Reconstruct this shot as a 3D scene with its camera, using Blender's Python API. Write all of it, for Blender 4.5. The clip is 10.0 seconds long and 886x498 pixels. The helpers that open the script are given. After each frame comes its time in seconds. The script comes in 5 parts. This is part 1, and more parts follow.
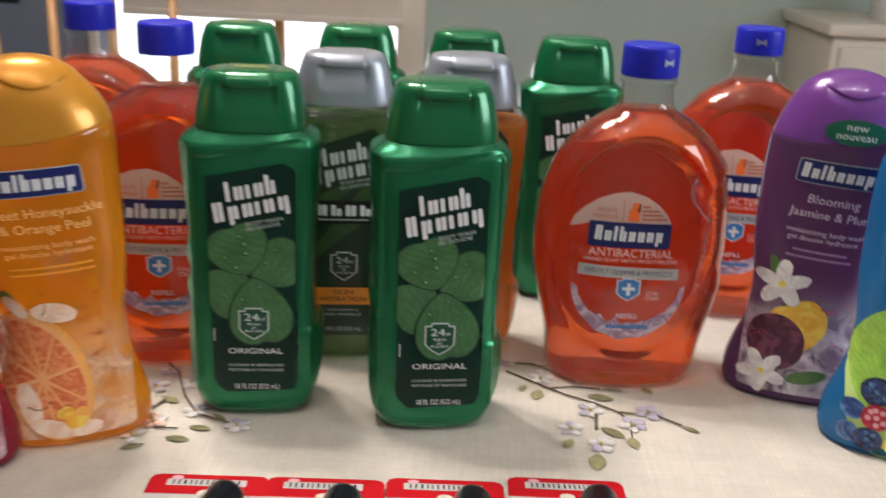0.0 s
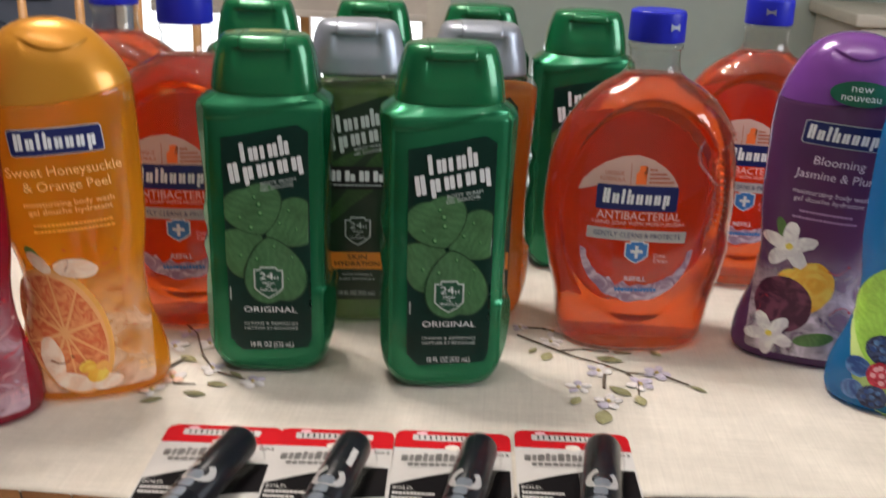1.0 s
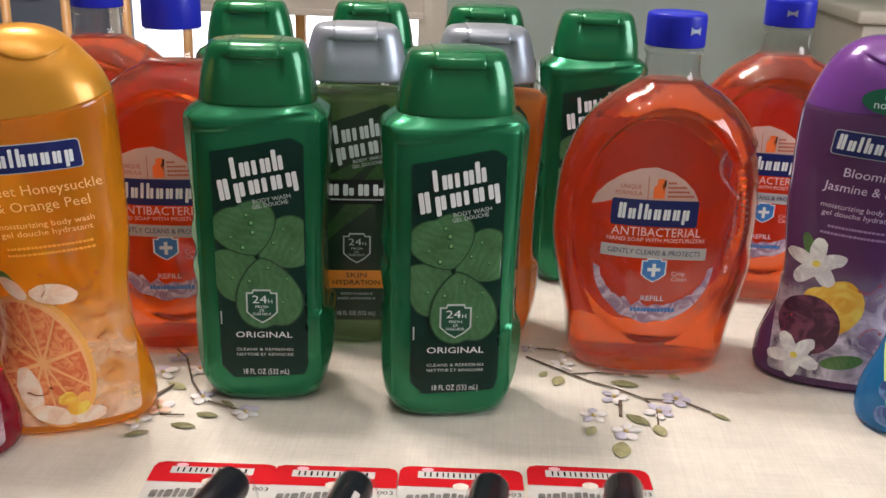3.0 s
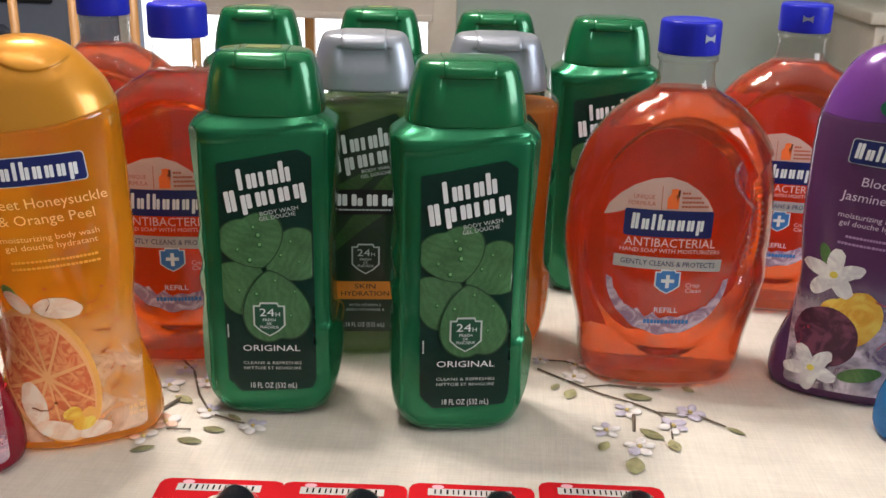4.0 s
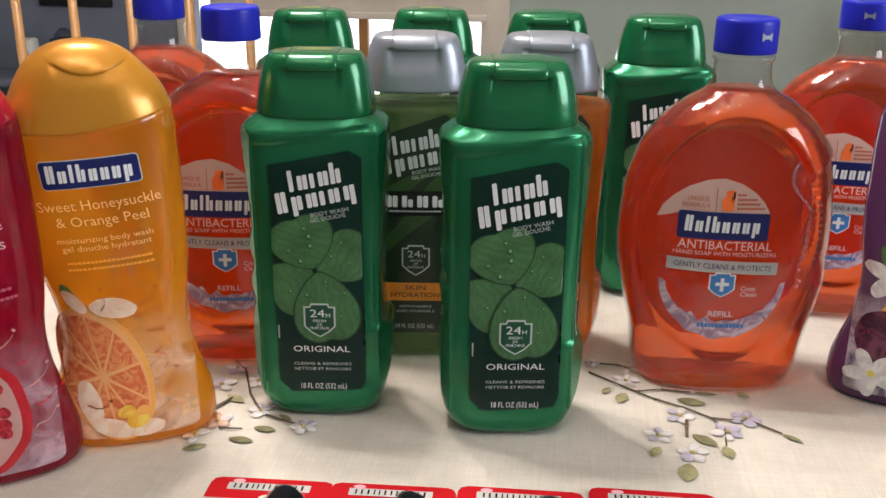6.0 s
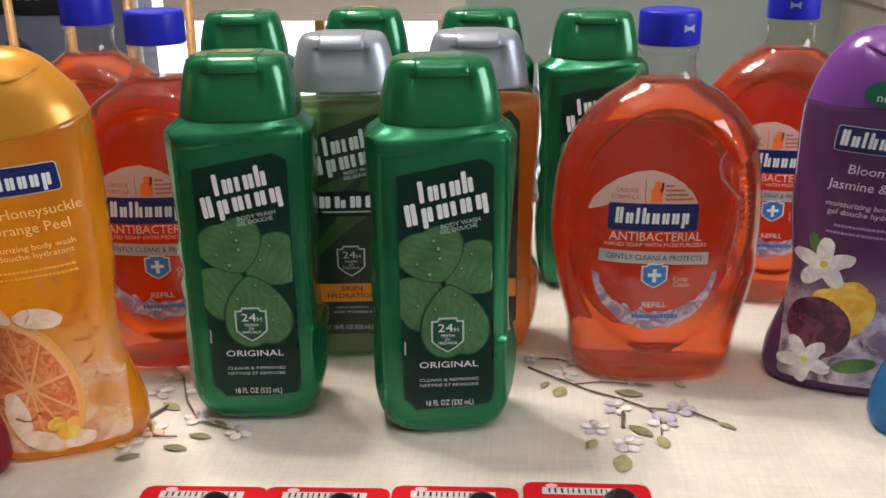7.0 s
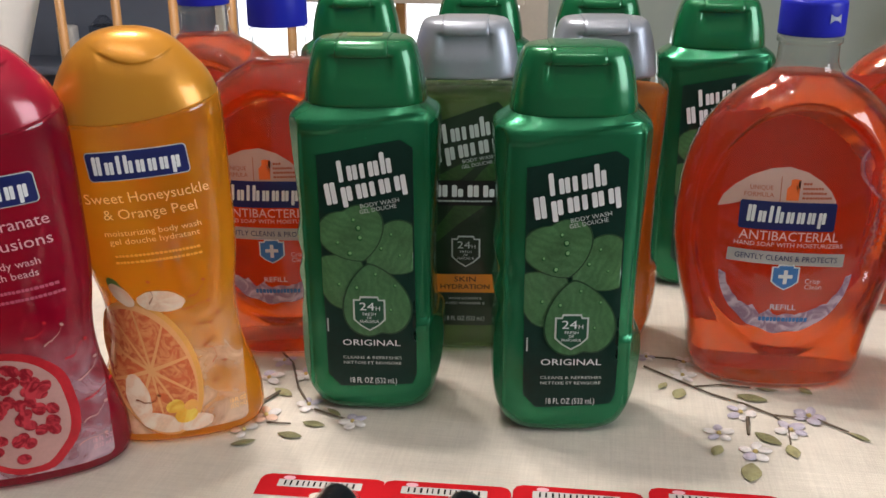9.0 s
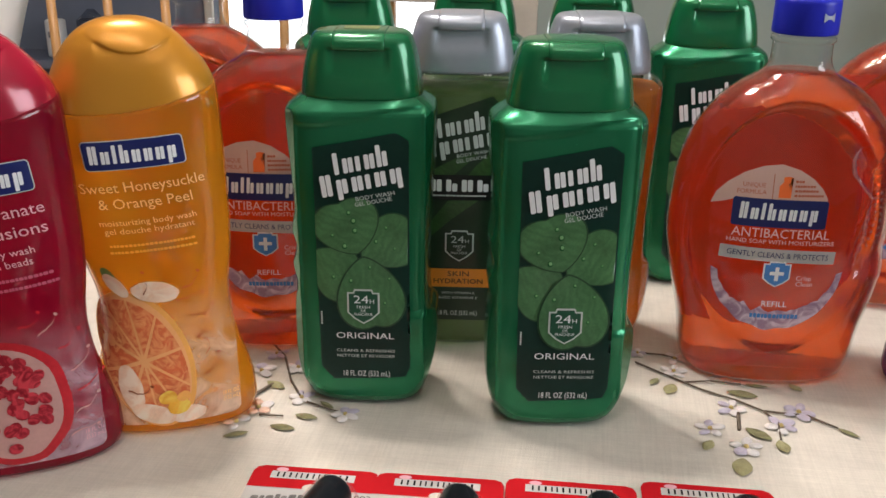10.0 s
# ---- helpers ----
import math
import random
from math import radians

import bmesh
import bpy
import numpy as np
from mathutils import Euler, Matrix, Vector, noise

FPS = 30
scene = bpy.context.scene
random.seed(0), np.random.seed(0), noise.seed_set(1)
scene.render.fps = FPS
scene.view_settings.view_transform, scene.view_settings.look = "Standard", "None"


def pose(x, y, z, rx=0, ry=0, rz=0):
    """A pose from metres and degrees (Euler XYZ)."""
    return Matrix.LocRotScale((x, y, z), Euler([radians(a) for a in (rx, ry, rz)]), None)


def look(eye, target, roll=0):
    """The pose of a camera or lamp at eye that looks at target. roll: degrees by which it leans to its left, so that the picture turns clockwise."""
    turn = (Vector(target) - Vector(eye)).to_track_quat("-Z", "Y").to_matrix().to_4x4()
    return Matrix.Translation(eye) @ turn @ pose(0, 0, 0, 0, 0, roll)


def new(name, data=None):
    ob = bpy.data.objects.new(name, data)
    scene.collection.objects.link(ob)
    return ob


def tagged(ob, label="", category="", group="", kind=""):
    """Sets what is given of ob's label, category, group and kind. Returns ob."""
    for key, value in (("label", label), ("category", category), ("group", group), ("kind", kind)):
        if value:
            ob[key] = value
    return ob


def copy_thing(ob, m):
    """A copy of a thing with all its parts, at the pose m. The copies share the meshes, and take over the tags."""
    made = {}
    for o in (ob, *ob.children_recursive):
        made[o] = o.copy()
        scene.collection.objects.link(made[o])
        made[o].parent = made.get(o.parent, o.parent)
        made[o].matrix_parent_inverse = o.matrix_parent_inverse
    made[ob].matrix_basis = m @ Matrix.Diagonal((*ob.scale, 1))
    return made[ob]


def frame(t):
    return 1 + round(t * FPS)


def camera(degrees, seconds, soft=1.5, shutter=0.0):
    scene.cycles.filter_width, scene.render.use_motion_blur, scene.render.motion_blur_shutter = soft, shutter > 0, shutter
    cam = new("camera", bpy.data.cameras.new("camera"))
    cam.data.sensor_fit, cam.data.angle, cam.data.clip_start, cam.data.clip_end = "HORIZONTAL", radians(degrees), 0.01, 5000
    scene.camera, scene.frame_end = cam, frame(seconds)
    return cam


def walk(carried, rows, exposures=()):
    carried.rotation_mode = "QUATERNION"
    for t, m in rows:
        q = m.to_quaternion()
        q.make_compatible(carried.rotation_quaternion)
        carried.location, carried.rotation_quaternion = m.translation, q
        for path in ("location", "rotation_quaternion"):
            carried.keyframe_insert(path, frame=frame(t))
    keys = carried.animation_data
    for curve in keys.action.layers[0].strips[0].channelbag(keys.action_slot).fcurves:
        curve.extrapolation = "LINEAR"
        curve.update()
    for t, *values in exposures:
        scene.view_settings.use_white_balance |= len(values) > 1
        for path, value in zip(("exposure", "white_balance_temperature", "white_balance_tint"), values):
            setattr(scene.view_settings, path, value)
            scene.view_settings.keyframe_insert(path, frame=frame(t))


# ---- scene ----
cam = camera(49.5, 10.0, shutter=0.5)
PATH = [
    (0, (0.0276, -0.0219, 1.0516), (-0.0278, 1.8615, 0.3808), 2.6),
    (0.2, (0.038, -0.0418, 1.048), (-0.1037, 1.8511, 0.418), 2.22),
    (0.5, (0.0513, -0.0491, 1.039), (-0.163, 1.8332, 0.3978), 0.25),
    (0.8, (0.0454, -0.0412, 1.0274), (-0.1139, 1.8528, 0.405), 1.55),
    (1, (0.0406, -0.0422, 1.0333), (-0.073, 1.8385, 0.3626), 1.95),
    (1.2, (0.032, -0.0436, 1.0154), (-0.0243, 1.8331, 0.3263), 3.81),
    (1.5, (0.0311, -0.0299, 1.0281), (-0.1042, 1.8407, 0.3333), 1.46),
    (2, (0.0288, -0.0159, 1.0294), (-0.1105, 1.8549, 0.3361), 2.26),
    (2.5, (0.0327, -0.0049, 1.0249), (-0.0563, 1.863, 0.3155), 2.11),
    (3, (0.0324, -0.0017, 1.033), (-0.073, 1.8772, 0.356), 1.8),
    (4.5, (0.0311, 0.0121, 1.0358), (-0.096, 1.891, 0.3622), 1.55),
    (5, (0.0304, 0.0123, 1.0348), (-0.1114, 1.8915, 0.3651), 1.56),
    (5.2, (0.0283, 0.0104, 1.0382), (-0.1757, 1.877, 0.3493), 1.01),
    (6.3, (0.0379, 0.0133, 1.0356), (-0.1982, 1.881, 0.3603), 0.6),
    (6.5, (0.0423, 0.0159, 1.0358), (-0.1566, 1.8872, 0.3586), 0.33),
    (7, (0.0548, 0.0149, 1.0351), (-0.1182, 1.8884, 0.3568), -0.55),
    (7.2, (0.0584, 0.0082, 1.0314), (-0.1022, 1.8977, 0.3956), -0.12),
    (7.5, (0.0504, 0.0094, 1.0385), (-0.1232, 1.8885, 0.3761), 0.29),
    (8, (0.0369, 0.0098, 1.0395), (-0.23, 1.8824, 0.3898), -0.02),
    (8.2, (0.0293, 0.0167, 1.0402), (-0.2946, 1.8725, 0.3686), -1.02),
    (8.5, (0.022, 0.0212, 1.0362), (-0.3016, 1.8696, 0.3444), -0.35),
    (9, (0.0211, 0.0256, 1.0344), (-0.284, 1.8711, 0.3265), -0.19),
    (9.5, (0.0213, 0.0303, 1.0306), (-0.2708, 1.8725, 0.3088), 0.16),
    (10, (0.0168, 0.0227, 1.0319), (-0.2594, 1.8723, 0.3229), 0.67),
]
walk(cam, [(t, look(eye, target, roll)) for t, eye, target, roll in PATH],
     [(t, stops, 6380, 14) for t, stops in ((0, -0.16), (0.5, -0.22), (1.5, -0.14), (2.5, -0.13), (3.0, -0.02), (4.5, 0.0), (6.5, -0.04), (7.5, -0.09), (8.5, -0.21), (10, -0.19))])

# ---------------------------------------------------------------- world and light
T = 0.75            # height of the table top
world = bpy.data.worlds.new("sky")
scene.world = world
world.use_nodes = True
wn = world.node_tree.nodes
sky = wn.new("ShaderNodeTexSky")
sky.sky_type = "NISHITA"
sky.sun_disc = False
sky.sun_elevation, sky.sun_rotation = radians(35), radians(-20)
wn["Background"].inputs["Strength"].default_value = 0.12
world.node_tree.links.new(sky.outputs["Color"], wn["Background"].inputs["Color"])


def area(name, eye, target, w, h, power, colour):
    data = bpy.data.lights.new(name, "AREA")
    data.shape, data.size, data.size_y, data.energy, data.color = "RECTANGLE", w, h, power, colour
    ob = new(name, data)
    ob.matrix_world = look(eye, target)
    return ob


def bulb_light(name, place, power, colour, radius=0.045):
    data = bpy.data.lights.new(name, "POINT")
    data.energy, data.color, data.shadow_soft_size = power, colour, radius
    ob = new(name, data)
    ob.location = place
    return ob


DAY, WARM = (0.93, 0.97, 1.0), (1.0, 0.92, 0.83)
area("side_window_daylight", (2.48, -0.12, 1.52), (0.0, 0.45, 0.8), 1.25, 1.05, 40, DAY)
BULBS = [(-0.36 + 0.12 * math.cos(a), 0.78 + 0.12 * math.sin(a), 1.915) for a in (0.3, 1.556, 2.813, 4.07, 5.326)]
for b in BULBS:
    bulb_light("chandelier_light", b, 11.6, WARM, 0.028)
for k in range(6):
    bulb_light("ceiling_spot_light", (-0.5 + 0.22 * k, -0.30, 2.36), 2.1, WARM, 0.014)


# ---------------------------------------------------------------- materials
def material(name, colour, rough=0.5, metal=0.0, var=0.12, scale=40.0, bump=0.0, bump_scale=200.0, coat=0.0, trans=0.0, ior=1.45, spec=0.5, stretch=(1, 1, 1), sss=0.0, alpha=1.0):
    """A principled material whose colour and roughness vary at two scales."""
    m = bpy.data.materials.new(name)
    m.use_nodes = True
    nt = m.node_tree
    n, l = nt.nodes, nt.links
    p = n["Principled BSDF"]
    tc = n.new("ShaderNodeTexCoord")
    mp = n.new("ShaderNodeMapping")
    mp.inputs["Scale"].default_value = stretch
    l.new(tc.outputs["Object"], mp.inputs["Vector"])
    a = n.new("ShaderNodeTexNoise")
    a.inputs["Scale"].default_value, a.inputs["Detail"].default_value = scale, 4
    b = n.new("ShaderNodeTexNoise")
    b.inputs["Scale"].default_value, b.inputs["Detail"].default_value = scale * 9, 3
    l.new(mp.outputs["Vector"], a.inputs["Vector"])
    l.new(mp.outputs["Vector"], b.inputs["Vector"])
    add = n.new("ShaderNodeMath")
    add.operation = "MULTIPLY_ADD"
    add.inputs[1].default_value = 0.5
    l.new(b.outputs["Fac"], add.inputs[0])
    l.new(a.outputs["Fac"], add.inputs[2])
    rng = n.new("ShaderNodeMapRange")
    rng.inputs["From Min"].default_value, rng.inputs["From Max"].default_value = 0.45, 1.05
    rng.inputs["To Min"].default_value, rng.inputs["To Max"].default_value = 1 - var, 1 + var
    l.new(add.outputs[0], rng.inputs["Value"])
    mul = n.new("ShaderNodeVectorMath")
    mul.operation = "SCALE"
    mul.inputs[0].default_value = colour
    l.new(rng.outputs["Result"], mul.inputs["Scale"])
    l.new(mul.outputs["Vector"], p.inputs["Base Color"])
    rr = n.new("ShaderNodeMapRange")
    rr.inputs["From Min"].default_value, rr.inputs["From Max"].default_value = 0.4, 1.1
    rr.inputs["To Min"].default_value, rr.inputs["To Max"].default_value = rough * 0.98, min(1.0, rough * 1.02)
    l.new(add.outputs[0], rr.inputs["Value"])
    l.new(rr.outputs["Result"], p.inputs["Roughness"])
    p.inputs["Metallic"].default_value = metal
    p.inputs["Coat Weight"].default_value = coat
    p.inputs["Coat Roughness"].default_value = 0.08
    p.inputs["Transmission Weight"].default_value = trans
    p.inputs["IOR"].default_value = ior
    p.inputs["Specular IOR Level"].default_value = spec
    p.inputs["Alpha"].default_value = alpha
    if sss:
        p.inputs["Subsurface Weight"].default_value = sss
        p.inputs["Subsurface Radius"].default_value = (0.02, 0.012, 0.006)
        p.inputs["Subsurface Scale"].default_value = 0.6
    if bump:
        c = n.new("ShaderNodeTexNoise")
        c.inputs["Scale"].default_value, c.inputs["Detail"].default_value = bump_scale, 5
        l.new(mp.outputs["Vector"], c.inputs["Vector"])
        bp = n.new("ShaderNodeBump")
        bp.inputs["Strength"].default_value, bp.inputs["Distance"].default_value = bump, 0.002
        l.new(c.outputs["Fac"], bp.inputs["Height"])
        l.new(bp.outputs["Normal"], p.inputs["Normal"])
    return m


def gel(name, colour, clear=0.6, rough=0.08, glow=0.5, ior=1.34, straight=0.5, sheen=0.0, wobble=0.0):
    """Tinted liquid soap: part clear, part cloudy, so that light passes through it and colours what lies behind."""
    m = material(name, colour, rough=rough, var=0.06, scale=25, trans=1.0, ior=ior, bump=wobble, bump_scale=38)
    n, l = m.node_tree.nodes, m.node_tree.links
    p, out = n["Principled BSDF"], n["Material Output"]
    tr = n.new("ShaderNodeBsdfTranslucent")
    tr.inputs["Color"].default_value = (*colour, 1)
    df = n.new("ShaderNodeBsdfDiffuse")
    df.inputs["Color"].default_value = (*colour, 1)
    cloud = n.new("ShaderNodeMixShader")
    cloud.inputs[0].default_value = glow
    l.new(df.outputs[0], cloud.inputs[1])
    l.new(tr.outputs[0], cloud.inputs[2])
    see = n.new("ShaderNodeBsdfTransparent")
    see.inputs["Color"].default_value = (*[c ** 0.6 for c in colour], 1)
    bend = n.new("ShaderNodeMixShader")
    bend.inputs[0].default_value = straight
    l.new(p.outputs[0], bend.inputs[1])
    l.new(see.outputs[0], bend.inputs[2])
    mix = n.new("ShaderNodeMixShader")
    mix.inputs[0].default_value = clear
    l.new(cloud.outputs[0], mix.inputs[1])
    l.new(bend.outputs[0], mix.inputs[2])
    gl = n.new("ShaderNodeBsdfGlossy")
    gl.inputs["Roughness"].default_value = 0.09
    lw = n.new("ShaderNodeLayerWeight")
    lw.inputs["Blend"].default_value = 0.5
    pw = n.new("ShaderNodeMath")
    pw.operation = "POWER"
    pw.inputs[1].default_value = 3.5
    l.new(lw.outputs["Facing"], pw.inputs[0])
    fr = n.new("ShaderNodeMapRange")
    fr.inputs["To Min"].default_value, fr.inputs["To Max"].default_value = sheen * 0.08, sheen
    l.new(pw.outputs[0], fr.inputs["Value"])
    top = n.new("ShaderNodeMixShader")
    l.new(fr.outputs["Result"], top.inputs[0])
    l.new(mix.outputs[0], top.inputs[1])
    l.new(gl.outputs[0], top.inputs[2])
    l.new(top.outputs[0], out.inputs["Surface"])
    return m


def clear_plastic(name, tint=(1, 1, 1), rough=0.04, haze=0.0, least=0.05, most=0.75, power=2.8):
    """A thin clear wall: light goes straight through it, and it glosses more at a slant."""
    m = bpy.data.materials.new(name)
    m.use_nodes = True
    n, l = m.node_tree.nodes, m.node_tree.links
    tr = n.new("ShaderNodeBsdfTransparent")
    tr.inputs["Color"].default_value = (*tint, 1)
    gl = n.new("ShaderNodeBsdfGlossy")
    gl.inputs["Roughness"].default_value = rough
    lw = n.new("ShaderNodeLayerWeight")
    lw.inputs["Blend"].default_value = 0.5
    pw = n.new("ShaderNodeMath")
    pw.operation = "POWER"
    pw.inputs[1].default_value = power
    l.new(lw.outputs["Facing"], pw.inputs[0])
    fr = n.new("ShaderNodeMapRange")
    fr.inputs["To Min"].default_value, fr.inputs["To Max"].default_value = least, most
    l.new(pw.outputs[0], fr.inputs["Value"])
    hz = n.new("ShaderNodeBsdfDiffuse")
    hz.inputs["Color"].default_value = (0.8, 0.8, 0.8, 1)
    body = n.new("ShaderNodeMixShader")
    body.inputs[0].default_value = haze
    l.new(tr.outputs[0], body.inputs[1])
    l.new(hz.outputs[0], body.inputs[2])
    mx = n.new("ShaderNodeMixShader")
    l.new(fr.outputs[0], mx.inputs[0])
    l.new(body.outputs[0], mx.inputs[1])
    l.new(gl.outputs[0], mx.inputs[2])
    l.new(mx.outputs[0], n["Material Output"].inputs["Surface"])
    return m


def glowing(name, colour, power):
    m = bpy.data.materials.new(name)
    m.use_nodes = True
    n, l = m.node_tree.nodes, m.node_tree.links
    e = n.new("ShaderNodeEmission")
    e.inputs["Color"].default_value, e.inputs["Strength"].default_value = (*colour, 1), power
    l.new(e.outputs[0], n["Material Output"].inputs["Surface"])
    return m


M_GREEN = material("pearl_green_plastic", (0.0115, 0.188, 0.078), rough=0.27, metal=0.6, var=0.015, scale=30, coat=0.35)
M_GREENCAP = material("glossy_green_cap", (0.006, 0.155, 0.053), rough=0.22, metal=0.3, var=0.02, scale=30, coat=0.4)
M_SILVER = material("pearl_silver_cap", (0.34, 0.37, 0.425), rough=0.34, metal=0.45, var=0.05, scale=30, coat=0.3)
M_BLUECAP = material("blue_ribbed_cap", (0.018, 0.025, 0.48), rough=0.34, spec=0.3, var=0.06, scale=40)
M_ORANGE = gel("orange_hand_soap", (1.0, 0.165, 0.022), clear=0.84, rough=0.01, glow=0.75, straight=0.08, wobble=0.6)
M_AMBER = gel("amber_body_wash", (0.88, 0.41, 0.022), clear=0.58, rough=0.1, glow=0.55, sheen=0.65)
M_RED = gel("crimson_body_wash", (0.40, 0.007, 0.040), clear=0.42, rough=0.12, glow=0.5, sheen=0.5)
M_PURPLE = gel("purple_body_wash", (0.21, 0.088, 0.235), clear=0.34, rough=0.14, glow=0.5, sheen=0.5)
M_BLUE = gel("blue_body_wash", (0.03, 0.30, 0.62), clear=0.38, rough=0.12, glow=0.5, sheen=0.5)
M_PALEGREEN = gel("pale_green_gel", (0.22, 0.35, 0.12), clear=0.55, rough=0.08, glow=0.5)
M_ORANGEGEL = gel("orange_gel", (0.90, 0.33, 0.05), clear=0.45, rough=0.08, glow=0.5)
M_CLEAR = clear_plastic("clear_bottle_wall", (0.93, 0.94, 0.93), haze=0.010)
M_BLISTER = clear_plastic("clear_blister", (0.96, 0.96, 0.96), rough=0.1, least=0.012, most=0.35, power=4.0)
M_GLASS = clear_plastic("window_glass")
M_GOLDCAP = material("pearl_gold_cap", (0.62, 0.265, 0.022), rough=0.3, metal=0.35, var=0.008, scale=30, coat=0.3)
M_REDCAP = material("crimson_cap", (0.36, 0.004, 0.028), rough=0.2, metal=0.08, var=0.008, scale=30, coat=0.4)
M_PURPLECAP = material("purple_cap", (0.17, 0.048, 0.27), rough=0.2, metal=0.1, var=0.02, scale=30, coat=0.4)
M_BLUECAPSOFT = material("azure_cap", (0.03, 0.30, 0.62), rough=0.2, metal=0.1, var=0.02, scale=30, coat=0.4)
M_CLOTH = material("linen_cloth", (0.63, 0.588, 0.512), rough=0.95, var=0.10, scale=14, spec=0.1)


def weave(m):
    """Adds slubby linen threads, along and across, and faint stains."""
    n, l = m.node_tree.nodes, m.node_tree.links
    p = n["Principled BSDF"]
    src = p.inputs["Base Color"].links[0].from_socket
    tc = n.new("ShaderNodeTexCoord")
    total = None
    for sc in ((25, 900, 1), (900, 25, 1), (1400, 1400, 1)):
        mp = n.new("ShaderNodeMapping")
        mp.inputs["Scale"].default_value = sc
        l.new(tc.outputs["Object"], mp.inputs["Vector"])
        t = n.new("ShaderNodeTexNoise")
        t.inputs["Scale"].default_value, t.inputs["Detail"].default_value = 1.0, 2
        l.new(mp.outputs["Vector"], t.inputs["Vector"])
        if total is None:
            total = t.outputs["Fac"]
        else:
            ad = n.new("ShaderNodeMath")
            l.new(total, ad.inputs[0])
            l.new(t.outputs["Fac"], ad.inputs[1])
            total = ad.outputs[0]
    st = n.new("ShaderNodeTexNoise")
    st.inputs["Scale"].default_value, st.inputs["Detail"].default_value = 22, 6
    l.new(tc.outputs["Object"], st.inputs["Vector"])
    rg = n.new("ShaderNodeMapRange")
    rg.inputs["From Min"].default_value, rg.inputs["From Max"].default_value = 1.15, 1.85
    rg.inputs["To Min"].default_value, rg.inputs["To Max"].default_value = 0.92, 1.05
    l.new(total, rg.inputs["Value"])
    rs = n.new("ShaderNodeMapRange")
    rs.inputs["From Min"].default_value, rs.inputs["From Max"].default_value = 0.35, 0.7
    rs.inputs["To Min"].default_value, rs.inputs["To Max"].default_value = 0.93, 1.04
    l.new(st.outputs["Fac"], rs.inputs["Value"])
    mu = n.new("ShaderNodeMath")
    mu.operation = "MULTIPLY"
    l.new(rg.outputs["Result"], mu.inputs[0])
    l.new(rs.outputs["Result"], mu.inputs[1])
    sc = n.new("ShaderNodeVectorMath")
    sc.operation = "SCALE"
    l.new(src, sc.inputs[0])
    l.new(mu.outputs[0], sc.inputs["Scale"])
    l.new(sc.outputs["Vector"], p.inputs["Base Color"])
    bp = n.new("ShaderNodeBump")
    bp.inputs["Strength"].default_value, bp.inputs["Distance"].default_value = 0.2, 0.0004
    l.new(total, bp.inputs["Height"])
    l.new(bp.outputs["Normal"], p.inputs["Normal"])


weave(M_CLOTH)
M_WOOD = material("table_wood", (0.105, 0.042, 0.014), rough=0.6, spec=0.12, var=0.35, scale=18, bump=0.08, bump_scale=120, stretch=(0.25, 3, 3))
M_DARKSTRIP = material("inlay_gaps_and_edge_shade", (0.05, 0.024, 0.012), rough=0.45, var=0.3, scale=60, stretch=(0.3, 3, 3))
M_INLAY = material("inlay_wood", (0.17, 0.078, 0.03), rough=0.6, spec=0.1, var=0.3, scale=60)
M_PINE = material("honey_pine_wood", (0.36, 0.185, 0.065), rough=0.42, var=0.18, scale=12, stretch=(4, 4, 0.4))
M_CREAM = material("cream_painted_wood", (0.74, 0.69, 0.60), rough=0.5, var=0.06, scale=8, bump=0.05)
M_SHADE = material("linen_blind", (0.76, 0.69, 0.61), rough=0.9, var=0.07, scale=6, bump=0.15, bump_scale=400)
M_SAGE = material("sage_grey_wall", (0.43, 0.505, 0.465), rough=0.85, var=0.04, scale=3, bump=0.08, bump_scale=150)
M_SLATE = material("slate_blue_wall", (0.19, 0.215, 0.28), rough=0.85, var=0.06, scale=3, bump=0.08, bump_scale=150)
M_CEIL = material("ceiling_paint", (0.78, 0.77, 0.74), rough=0.9, var=0.03, scale=4)
M_FLOOR = material("floor_boards", (0.27, 0.15, 0.075), rough=0.4, var=0.25, scale=6, stretch=(0.4, 4, 1))
M_WHITE = material("white_paint", (0.80, 0.79, 0.77), rough=0.45, var=0.03, scale=20)
M_BLACKPLASTIC = material("black_gloss_plastic", (0.008, 0.009, 0.013), rough=0.34, var=0.2, scale=60, spec=0.22)
M_DAYLIGHT = glowing("overcast_daylight", (0.97, 0.99, 1.0), 3.2)
M_SPOT = glowing("bright_spot_lens", (1.0, 0.97, 0.92), 220.0)
M_BULB = glowing("warm_bulb", (1.0, 0.82, 0.6), 30.0)
M_BRASS = material("aged_brass", (0.45, 0.30, 0.12), rough=0.35, metal=0.9, var=0.15, scale=40)


# ---------------------------------------------------------------- building helpers
def part(name, bm, mat, parent=None, label="", smooth=True):
    """Links a bmesh as one mesh object, under a thing or a part where one is given."""
    me = bpy.data.meshes.new(name)
    bmesh.ops.recalc_face_normals(bm, faces=bm.faces)
    bm.to_mesh(me)
    bm.free()
    if smooth:
        for f in me.polygons:
            f.use_smooth = True
    me.materials.append(mat)
    ob = new(name, me)
    if parent is not None:
        ob.parent = parent
    if label:
        ob["label"] = label
    if name in ("brand_mark", "code_strip", "dew", "writing"):
        ob["kind"] = "stuff"
    return ob


